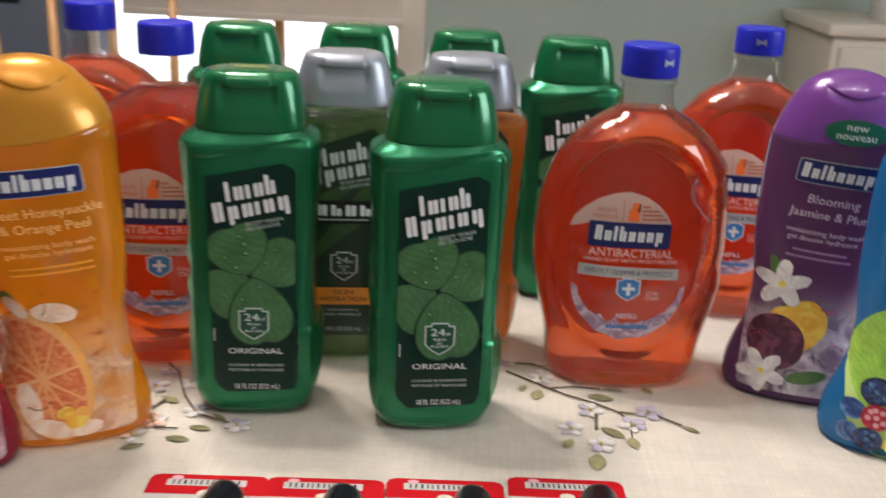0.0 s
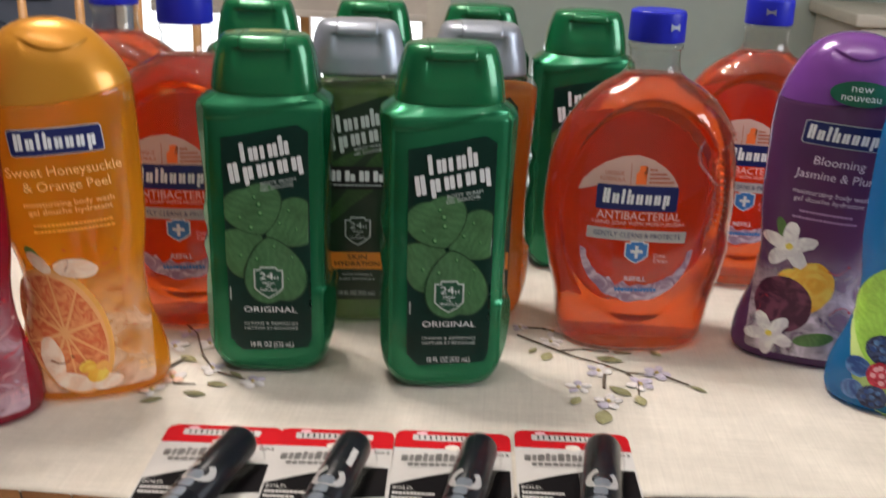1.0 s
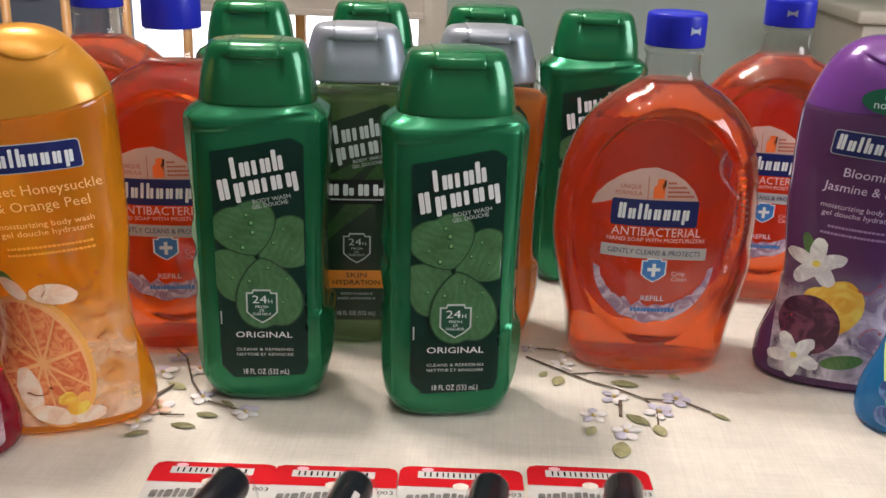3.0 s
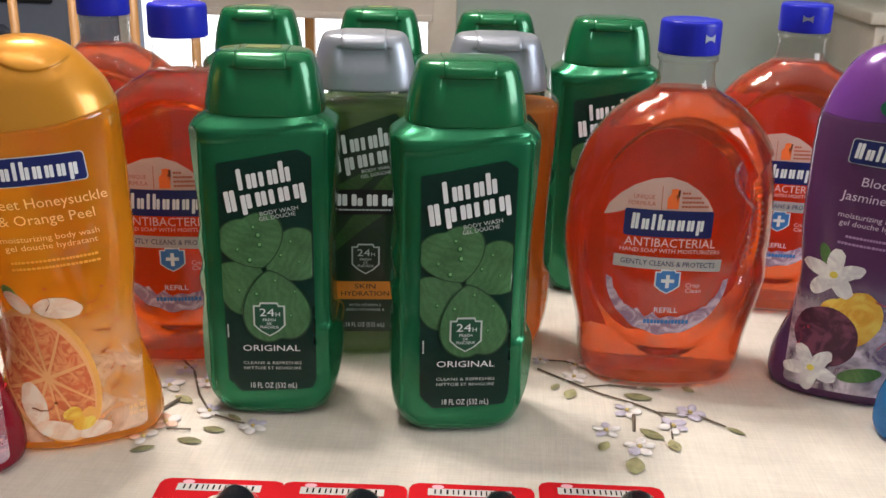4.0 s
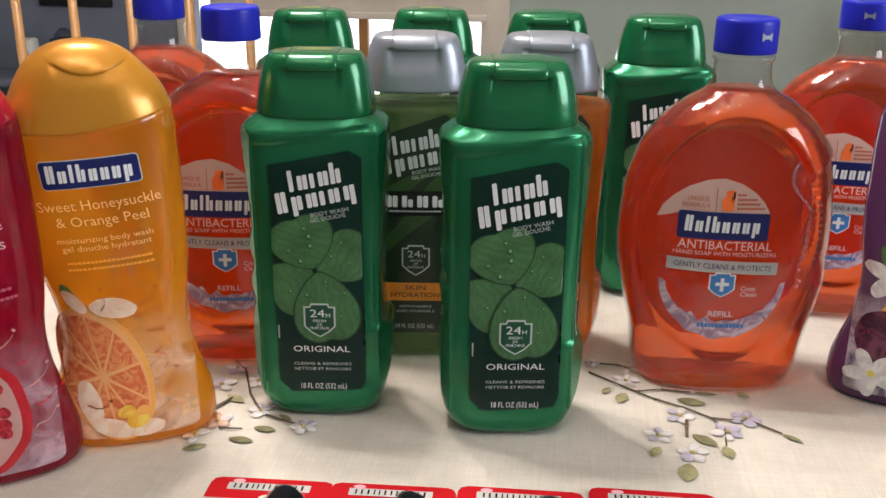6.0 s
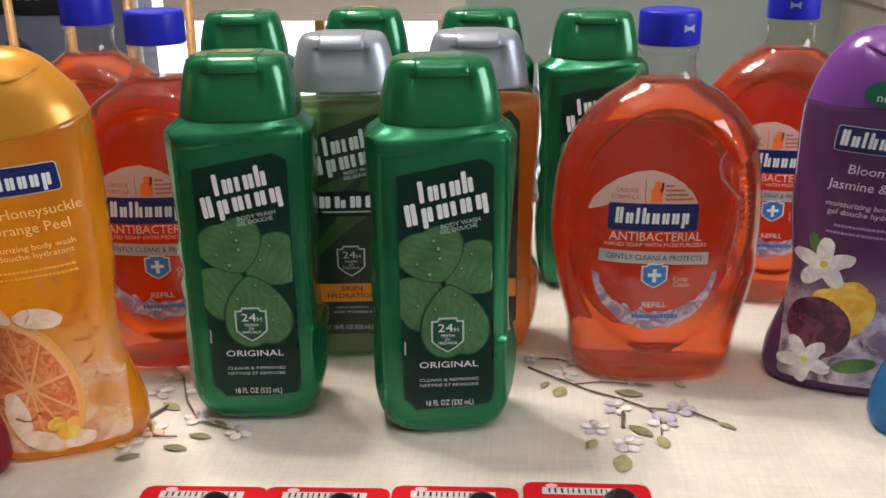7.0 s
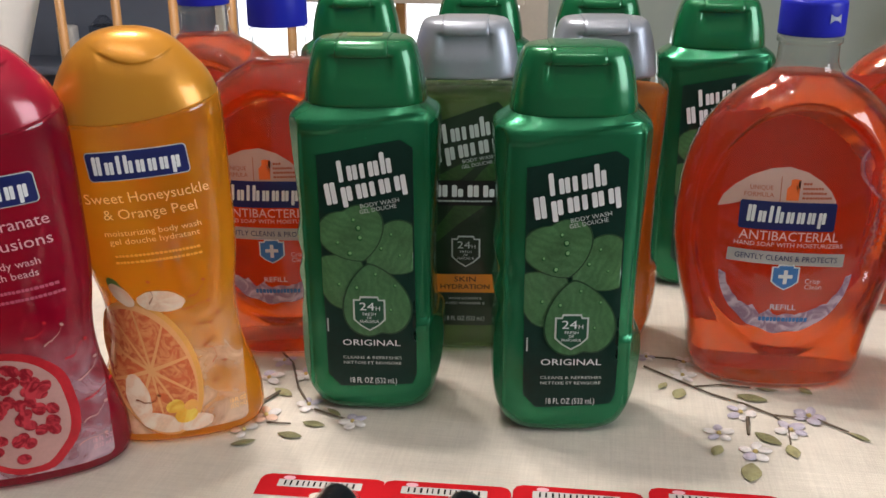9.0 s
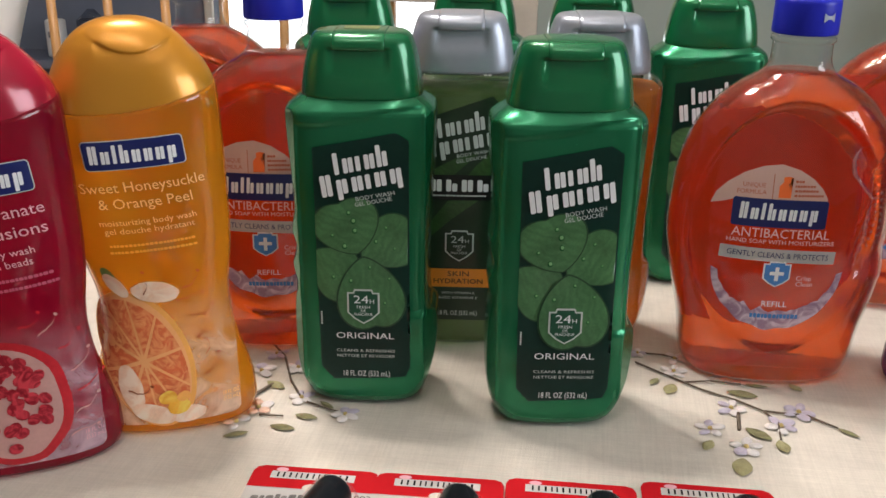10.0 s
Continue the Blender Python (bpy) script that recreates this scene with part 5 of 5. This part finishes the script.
for k in range(64):
    a, r = rnd.uniform(0, 6.283), math.sqrt(rnd.uniform(0, 1))
    x, z = -0.0095 + 0.0195 * r * math.cos(a), 0.0440 + 0.0255 * r * math.sin(a)
    if abs(x + 0.0095 - (z - 0.044) * 0.25) < 0.0016:
        continue
    printed("seed_print", DOME, figure(oval(x, z, 0.0030, 0.0036, rnd.uniform(0, 180), 12, 0.1, k)), M_SEED, lab, 3 + k * 0.02, 0)
for k, (x, z) in enumerate(((0.010, 0.080), (0.018, 0.070), (0.022, 0.056), (0.024, 0.044), (0.022, 0.032), (0.002, 0.086), (0.018, 0.020))):
    squiggle(DOME, lab, M_POMRIND if k % 2 else M_POMPITH, x, z, 0.013, 70 + k)
printed("printed_text", DOME, [letters("18 FL OZ", 0.0300, 0.0195, 0.0026, 0.0100), letters("(532 mL)", 0.0300, 0.0160, 0.0026, 0.0100)], M_INKROSE, lab, 2, 0)

# purple bottle: jasmine and plum
DOME.side = DOMECAP.side = 0.7
lab = printed("label", DOME, figure(round_box(0.0, 0.054, 0.0700, 0.0920, 0.004)), M_MISTLILAC, plum, 0.5, label="plum and jasmine print")
name_plate(DOME, lab, 0.0010, 0.1690, -3)
bm = [letters("Blooming", 0.0020, 0.1505, 0.0060, 0.0310, tilt=-3)]
bm.append(letters("Jasmine & Plum", 0.0020, 0.1405, 0.0060, 0.0500, tilt=-3))
bm.append(letters("moisturizing body wash", 0.0015, 0.1280, 0.0036, 0.0470, tilt=-3))
bm.append(letters("gel douche hydratant", 0.0010, 0.1230, 0.0036, 0.0430, tilt=-3))
printed("printed_text", DOME, [bars(0.0010, 0.1145, 0.0330, 0.0020, 16, tilt=-3, seed=47), bars(0.0010, 0.1098, 0.0400, 0.0020, 20, tilt=-3, seed=48)], M_INKFAINT["plum"], lab, 2, 0)
printed("printed_text", DOME, bm, M_INKLILAC, lab, 2, 0)
printed("leaf_print", DOME, figure(oval(-0.0230, 0.1000, 0.0032, 0.0085, 22, 16)), M_LEAFPRINT, lab, 2, 0)
printed("fruit_print", DOME, figure(oval(-0.0010, 0.0590, 0.0165, 0.0200, -25, 36, 0.06, 3)), M_PEACH, lab, 2)
printed("fruit_print", DOME, figure(oval(-0.0110, 0.0640, 0.0090, 0.0080, 10, 26, 0.06, 4)), M_PEACH, lab, 2.5)
printed("fruit_print", DOME, figure(oval(-0.0140, 0.0450, 0.0185, 0.0200, 15, 36, 0.05, 5)), M_PLUM, lab, 3)
blossom(DOME, lab, -0.0165, 0.0880, 0.0170, M_WHITEPETAL, 4, 20)
blossom(DOME, lab, -0.0200, 0.0225, 0.0155, M_WHITEPETAL, 5, 50)
printed("leaf_print", DOME, figure(oval(0.0085, 0.0225, 0.0130, 0.0050, 14, 20)), M_LEAFPRINT, lab, 3)
for k, (x, z) in enumerate(((0.002, 0.088), (0.010, 0.074), (0.018, 0.056), (0.016, 0.042), (0.012, 0.034), (-0.030, 0.036))):
    squiggle(DOME, lab, M_RASP if k % 2 else M_MISTPINK, x, z, 0.014, 90 + k)
st = printed("sticker", DOMECAP, figure(oval(0.0060, 0.1975, 0.0185, 0.0082, -2)), M_NEWGREEN, plum, 9, label="green oval sticker")
bm = [letters("new", 0.0060, 0.2010, 0.0050, 0.0125, tilt=-2)]
bm.append(letters("nouveau", 0.0060, 0.1952, 0.0050, 0.0230, tilt=-2))
printed("printed_text", DOMECAP, bm, M_INKWHITE, st, 11, 0)

# blue bottle: lime and berries
lab = printed("label", DOME, figure(oval(0.000, 0.050, 0.0340, 0.0520, 0, 40, 0.08, 9)), M_LIMERIND, berry, 0.5, label="lime and berry print")
name_plate(DOME, lab, 0.0010, 0.1610, -3)
printed("fruit_print", DOME, figure(oval(-0.0040, 0.0640, 0.0300, 0.0400, 12, 40)), M_LIME, lab, 1.5)
for k, (x, z, r, m) in enumerate(((-0.014, 0.045, 0.0100, M_BERRYDARK), (0.004, 0.046, 0.0100, M_BERRYBLUE), (-0.026, 0.030, 0.0072, M_BERRYBLUE), (-0.012, 0.028, 0.0090, M_RASP), (0.004, 0.028, 0.0092, M_BERRYBLUE), (-0.027, 0.014, 0.0070, M_BERRYBLUE), (-0.015, 0.012, 0.0088, M_BERRYDARK), (0.001, 0.012, 0.0070, M_YELLOW), (0.014, 0.016, 0.0080, M_BERRYBLUE), (0.020, 0.034, 0.0090, M_BERRYDARK))):
    printed("fruit_print", DOME, figure(oval(x, z, r, r * 0.95, 0, 26, 0.08, k)), m, lab, 3 + 0.4 * k)
    if m in (M_BERRYDARK, M_RASP):
        bm = bmesh.new()
        for i in range(7):
            a = i * 2.4
            figure(oval(x + 0.55 * r * math.cos(a) * (i > 0), z + 0.55 * r * math.sin(a) * (i > 0), 0.20 * r, 0.20 * r, 0, 8), bm)
        printed("fruit_print", DOME, bm, M_BERRYBLUE if m is M_BERRYDARK else M_INKROSE, lab, 3.2 + 0.4 * k, 0)

# ---------------------------------------------------------------- mascara cards
M_CARDWHITE = material("white_card", (0.52, 0.51, 0.49), rough=0.6, spec=0.06, var=0.03, scale=40)
M_CARDRED = material("red_print", (0.48, 0.010, 0.015), rough=0.6, spec=0.06, var=0.04, scale=40)
M_CARDBLACK = material("black_print", (0.008, 0.007, 0.008), rough=0.6, spec=0.05, var=0.1, scale=40)


M_CARDMARK = material("grey_metal_print", (0.16, 0.155, 0.15), rough=0.4, metal=0.2, var=0.6, scale=300)
M_TUBEGREY = material("steel_blue_print", (0.20, 0.23, 0.27), rough=0.35, metal=0.3, var=0.15, scale=60)


def blister_card(place, yaw, shift, turn, sticker=False):
    c = thing("mascara_card", place, "white, red and black blister card holding a black mascara", "mascara", "mascara cards in a row", yaw)
    W, L = 0.0645, 0.195
    pts = round_box(0, -L / 2, W, L, 0.005, 0, 4)
    bm = bmesh.new()
    f = bm.faces.new([bm.verts.new((x, y, 0.0003)) for x, y in pts])
    r = bmesh.ops.extrude_face_region(bm, geom=[f])
    for v in r["geom"]:
        if isinstance(v, bmesh.types.BMVert):
            v.co.z += 0.0006
    card = part("card", bm, M_CARDWHITE, c, smooth=False)


    def flat(name, pts, mat, z, host=card, label=""):
        bm = bmesh.new()
        lists = pts if isinstance(pts[0], list) else [pts]
        for q in lists:
            bmesh.ops.triangulate(bm, faces=[bm.faces.new([bm.verts.new((x, y, 0.0009 + z)) for x, y in q])])
        return part(name, bm, mat, host, label, smooth=False)


    def flat_bm(name, bm, mat, z, host=card):
        for v in bm.verts:
            v.co = (v.co.x, v.co.z, 0.0009 + z)
        return part(name, bm, mat, host, smooth=False)


    h = W / 2
    flat("red_band", [(-h, -0.0185), (h, -0.0185), (h, -0.005), (h - 0.0015, -0.0015), (h - 0.005, 0.0), (-h + 0.005, 0.0), (-h + 0.0015, -0.0015), (-h, -0.005)], M_CARDRED, 0.0002)
    flat("name_plate", round_box(-0.001, -0.0078, 0.0430, 0.0062, 0.0004), M_CARDWHITE, 0.0004)
    flat("name_plate", oval(-0.0175, -0.0035, 0.0032, 0.0018, 0, 14), M_INKROSE, 0.0006)
    flat_bm("brand_mark", bars(-0.001, -0.0078, 0.0385, 0.0042, 13, seed=61, tall=range(13), fill=0.3), M_CARDBLACK, 0.0006)
    flat("hang_hole", oval(0.0, -0.0175, 0.0042, 0.0030, 0, 20), M_CLOTH, 0.0004)
    flat_bm("brand_mark", bars(-0.007, -0.0275, 0.0420, 0.0078, 11, tilt=3, seed=62, lean=0.1, tall=(3, 5, 6), fill=0.8), M_CARDMARK, 0.0002)
    flat_bm("brand_mark", bars(-0.009, -0.0345, 0.0300, 0.0036, 9, tilt=2, seed=63, lean=0.1), M_CARDMARK, 0.0002)
    flat_bm("code_strip", bars(-0.0145, -0.0375, 0.0170, 0.0010, 9, seed=64), M_INKGREY, 0.0002)
    flat_bm("printed_text", letters("003", 0.0268, -0.0228, 0.0034, 0.0080), M_CARDBLACK, 0.0002)
    sw = [(-h + 0.001, -0.0550)] + [(-h + 0.001 + (W - 0.002) * i / 12, -0.0550 + 0.0175 * math.sin(math.pi * 0.55 * i / 12)) for i in range(1, 13)]
    sw += [(h - 0.001, -0.0640)] + [(h - 0.001 - (W - 0.002) * i / 12, -0.0640 - 0.0210 * (i / 12) ** 1.6) for i in range(1, 13)]
    flat("swoosh", sw, M_CARDBLACK, 0.0002, label="black curved print")
    sw = [(-h + 0.001, -0.1120)] + [(-h + 0.001 + (W - 0.002) * i / 12, -0.1120 + 0.0270 * math.sin(math.pi * 0.55 * i / 12)) for i in range(1, 13)] + [(h - 0.001, -0.1350), (-h + 0.001, -0.1550)]
    flat("swoosh", sw, M_CARDBLACK, 0.0002, label="black curved print")
    flat_bm("printed_text", letters("BOLD.", -0.0245, -0.0580, 0.0030, 0.0110), M_CARDWHITE, 0.0004)
    bm = bmesh.new()
    for k, w in enumerate((0.022, 0.016, 0.0, 0.012, 0.018)):
        if w:
            bars(-0.0300 + w / 2, -0.0625 - 0.0042 * k, w, 0.0026, int(w / 0.0018), seed=65 + k, bm=bm)
    flat_bm("code_strip", bm, M_CARDWHITE, 0.0004)
    bm = bmesh.new()
    for k, w in enumerate((0.012, 0.022, 0.026)):
        bars(-0.0300 + w / 2, -0.0865 - 0.0050 * k, w, 0.0036, int(w / 0.0018), seed=75 + k, bm=bm)
    flat_bm("code_strip", bm, M_INKGREY, 0.0003)
    tube = part("mascara_tube", MASCARA.copy(), M_BLACKPLASTIC, c, "glossy black mascara tube")
    tube.matrix_local = pose(shift, -0.0325, 0.0118, 90, 0, -turn)


    def on_tube(name, bm, mat, lift=0.0002, label=""):
        for k in range(-10, 11):
            bmesh.ops.bisect_plane(bm, geom=bm.verts[:] + bm.edges[:] + bm.faces[:], plane_co=(k * 0.0012, 0, 0), plane_no=(1, 0, 0))
        for v in bm.verts:
            a = v.co.x / 0.0099
            r = 0.00995 + lift
            v.co = (r * math.sin(a), r * math.cos(a), v.co.z)
        return part(name, bm, mat, tube, label)


    bm = bmesh.new()
    for i in range(26):
        a0, a1 = radians(40 + 300 * i / 26), radians(40 + 300 * (i + 1) / 26)
        q = [(0.0088 * math.cos(a0), 0.0088 * math.sin(a0)), (0.0088 * math.cos(a1), 0.0088 * math.sin(a1)), (0.0052 * math.cos(a1), 0.0052 * math.sin(a1)), (0.0052 * math.cos(a0), 0.0052 * math.sin(a0))]
        bm.faces.new([bm.verts.new((z, 0, 0.0460 - x)) for x, z in q])
    on_tube("ring_print", bm, M_INKGREY)
    bm = bars(0, 0, 0.052, 0.0085, 7, seed=81, tall=(0, 4, 5), fill=0.9)
    for v in bm.verts:
        v.co = (v.co.z * 0.9, 0, 0.0720 + v.co.x)
    on_tube("brand_mark", bm, M_TUBEGREY, 0.0004)
    if sticker:
        on_tube("sticker", figure([(0.0045, 0.0180), (0.0078, 0.0180), (0.0078, 0.0330), (0.0045, 0.0330)]), M_CARDWHITE, 0.0004, "small white paper sticker")
    bm = bmesh.new()
    rows = []
    for k, (s, r, up) in enumerate(((-0.004, 0.010, 0.002), (-0.003, 0.0118, 0.006), (0.004, 0.0128, 0.0115), (0.115, 0.0128, 0.0115), (0.124, 0.0118, 0.006), (0.125, 0.010, 0.002))):
        rows.append([bm.verts.new((r * math.cos(math.pi * i / 14), -0.0105 + (up + 0.0105) * math.sin(math.pi * i / 14), s)) for i in range(15)])
    for a, b in zip(rows, rows[1:]):
        for i in range(14):
            bm.faces.new((a[i], a[i + 1], b[i + 1], b[i]))
    part("blister", bm, M_BLISTER, tube, "clear plastic blister")
    return c


bm = bmesh.new()
prof = ((0.0, 0.0078), (0.0012, 0.0090), (0.004, 0.0095), (0.06, 0.0099), (0.0604, 0.0094), (0.0612, 0.0094), (0.0616, 0.0099), (0.12, 0.0096), (0.1215, 0.0088))
rings = [[bm.verts.new((r * math.cos(2 * math.pi * i / 32), r * math.sin(2 * math.pi * i / 32), z)) for i in range(32)] for z, r in prof]
for a, b in zip(rings, rings[1:]):
    for i in range(32):
        bm.faces.new((a[i], a[(i + 1) % 32], b[(i + 1) % 32], b[i]))
bm.faces.new(rings[0][::-1])
bm.faces.new(rings[-1])
MASCARA = bm
cards = [blister_card((x, y, T + 0.0005 + 0.0004 * (k % 2)), yaw, sx, turn, k == 1) for k, (x, y, yaw, sx, turn) in enumerate(((-0.1072, 0.4291, 3, 0.016, 14), (-0.0441, 0.4321, 3, 0.013, 10), (0.0210, 0.4385, 2.2, 0.015, 10), (0.0877, 0.4460, 1.8, 0.014, 8)))]

# ---------------------------------------------------------------- embroidery on the cloth
M_THREADWHITE = material("white_silk_thread", (0.72, 0.68, 0.66), rough=0.45, var=0.12, scale=120, bump=0.4, bump_scale=1500)
M_THREADLILAC = material("lilac_silk_thread", (0.48, 0.44, 0.53), rough=0.45, var=0.15, scale=120, bump=0.4, bump_scale=1500)
M_THREADPINK = material("peach_silk_thread", (0.74, 0.50, 0.38), rough=0.5, var=0.15, scale=120, bump=0.4, bump_scale=1500)
M_THREADGREEN = material("olive_silk_thread", (0.22, 0.21, 0.10), rough=0.45, var=0.3, scale=150, bump=0.5, bump_scale=1500)
M_THREADLIME = material("pale_olive_silk_thread", (0.36, 0.34, 0.17), rough=0.45, var=0.3, scale=150, bump=0.5, bump_scale=1500)
M_THREADBROWN = material("brown_twig_thread", (0.13, 0.098, 0.068), rough=0.6, var=0.25, scale=200)
M_THREADGOLD = material("gold_thread", (0.50, 0.38, 0.14), rough=0.5, var=0.2, scale=200)
CZ = T + 0.0005


def sprig(x, y):
    """Lays the two sprigs on the runner, each a little turned and stretched."""
    if x > 0:
        return 0.9997 * x - 0.021 * y + 0.0086, 0.0765 * x + 1.0922 * y + 0.0108
    return 0.9218 * x - 0.0232 * y + 0.0072, 0.0712 * x + 1.0483 * y + 0.0314



def pad(bm, cx, cy, a, b, turn, height=0.0008, pointed=0.0):
    """A stitched oval, padded up in the middle."""
    cx, cy = sprig(cx, cy)
    c, s = math.cos(radians(turn)), math.sin(radians(turn))
    rings = []
    for k, h in ((1.0, 0.0), (0.82, 0.7), (0.45, 1.0)):
        row = []
        for i in range(14):
            t = 2 * math.pi * i / 14
            x = a * k * math.cos(t)
            y = b * k * math.sin(t) * (1 - pointed * abs(math.cos(t)) ** 2)
            row.append(bm.verts.new((cx + x * c - y * s, cy + x * s + y * c, CZ + height * h)))
        rings.append(row)
    for p, q in zip(rings, rings[1:]):
        for i in range(14):
            bm.faces.new((p[i], p[(i + 1) % 14], q[(i + 1) % 14], q[i]))
    bm.faces.new(rings[-1])


def flower(cx, cy, r, seed, mats):
    rnd = random.Random(seed)
    spin = rnd.uniform(0, 72)
    for k in range(5):
        if rnd.random() < 0.1:
            continue
        bm = bmesh.new()
        a = spin + 72 * k + rnd.uniform(-8, 8)
        pad(bm, cx + 0.58 * r * math.cos(radians(a)), cy + 0.58 * r * math.sin(radians(a)), 0.46 * r * rnd.uniform(0.75, 1.15), 0.34 * r * rnd.uniform(0.7, 1.2), a + rnd.uniform(-14, 14), 0.0008)
        part("petal", bm, mats[rnd.randrange(len(mats))], cloth)
    bm = bmesh.new()
    pad(bm, cx, cy, 0.15 * r, 0.15 * r, 0, 0.0014)
    part("flower_centre", bm, M_THREADGOLD, cloth)


def stem(points, w=0.0006):
    for a, b in zip(points, points[1:]):
        part("twig", rod((*sprig(*a), CZ + 0.0002), (*sprig(*b), CZ + 0.0002), w, w * 0.8, 8), M_THREADBROWN, cloth)


def stitched_leaf(cx, cy, length, turn, mat=M_THREADGREEN, wide=0.36):
    bm = bmesh.new()
    pad(bm, cx, cy, length / 2, length * wide / 2, turn, 0.0006, 0.55)
    part("leaf", bm, mat, cloth)


stem([(0.060, 0.516), (0.080, 0.500), (0.098, 0.486), (0.115, 0.477), (0.130, 0.466), (0.154, 0.463), (0.168, 0.452)], 0.0007)
stem([(0.066, 0.528), (0.078, 0.527), (0.090, 0.521)])
stem([(0.088, 0.494), (0.104, 0.497), (0.122, 0.495)])
stem([(0.130, 0.466), (0.136, 0.455), (0.134, 0.438)])
stem([(0.115, 0.462), (0.113, 0.446)], 0.0012)
WL = [M_THREADWHITE, M_THREADLILAC, M_THREADLILAC]
WW = [M_THREADWHITE, M_THREADWHITE, M_THREADLILAC]
for k, (x, y, r, m) in enumerate(((0.083, 0.507, 0.0085, WW), (0.085, 0.523, 0.0080, WW), (0.062, 0.528, 0.0060, WW), (0.106, 0.509, 0.0080, WW), (0.112, 0.468, 0.0095, WL), (0.150, 0.467, 0.0095, WL), (0.137, 0.452, 0.0095, WL), (0.097, 0.446, 0.0090, WL), (0.114, 0.430, 0.0095, WW))):
    flower(x, y, r, 100 + k, m)
for x, y, ln, a, m, w in ((0.121, 0.484, 0.018, -12, M_THREADGREEN, 0.5), (0.123, 0.443, 0.017, -40, M_THREADGREEN, 0.5), (0.109, 0.412, 0.018, 80, M_THREADLIME, 0.6), (0.094, 0.430, 0.012, 65, M_THREADLIME, 0.55), (0.134, 0.432, 0.013, 100, M_THREADLIME, 0.6), (0.079, 0.486, 0.014, 70, M_THREADLIME, 0.6), (0.070, 0.494, 0.010, 60, M_THREADLIME, 0.5), (0.154, 0.494, 0.010, -50, M_THREADLIME, 0.6), (0.131, 0.494, 0.014, -5, M_THREADGREEN, 0.2), (0.173, 0.448, 0.013, -38, M_THREADGREEN, 0.3)):
    stitched_leaf(x, y, ln, a, m, w)
stem([(-0.184, 0.520), (-0.171, 0.505), (-0.158, 0.476), (-0.146, 0.458)], 0.0008)
stem([(-0.178, 0.452), (-0.168, 0.470)], 0.0012)
stem([(-0.165, 0.436), (-0.150, 0.436)])
stem([(-0.140, 0.452), (-0.118, 0.443)])
WP = [M_THREADWHITE, M_THREADWHITE, M_THREADPINK]
for k, (x, y, r, m) in enumerate(((-0.181, 0.486, 0.0095, WW), (-0.158, 0.492, 0.0085, WW), (-0.178, 0.508, 0.0080, WW), (-0.145, 0.457, 0.0085, WL), (-0.168, 0.444, 0.0090, WP), (-0.176, 0.428, 0.0085, WP), (-0.113, 0.441, 0.0085, WW), (-0.262, 0.535, 0.0085, WW), (-0.252, 0.512, 0.0080, WW), (-0.285, 0.500, 0.0080, WP))):
    flower(x, y, r, 130 + k, m)
for x, y, ln, a, m, w in ((-0.147, 0.425, 0.015, -6, M_THREADGREEN, 0.45), (-0.136, 0.437, 0.014, -8, M_THREADGREEN, 0.45), (-0.166, 0.470, 0.015, -30, M_THREADLIME, 0.5), (-0.172, 0.416, 0.014, 30, M_THREADGREEN, 0.4), (-0.127, 0.450, 0.012, -35, M_THREADGREEN, 0.35), (-0.258, 0.522, 0.014, 10, M_THREADLIME, 0.45)):
    stitched_leaf(x, y, ln, a, m, w)
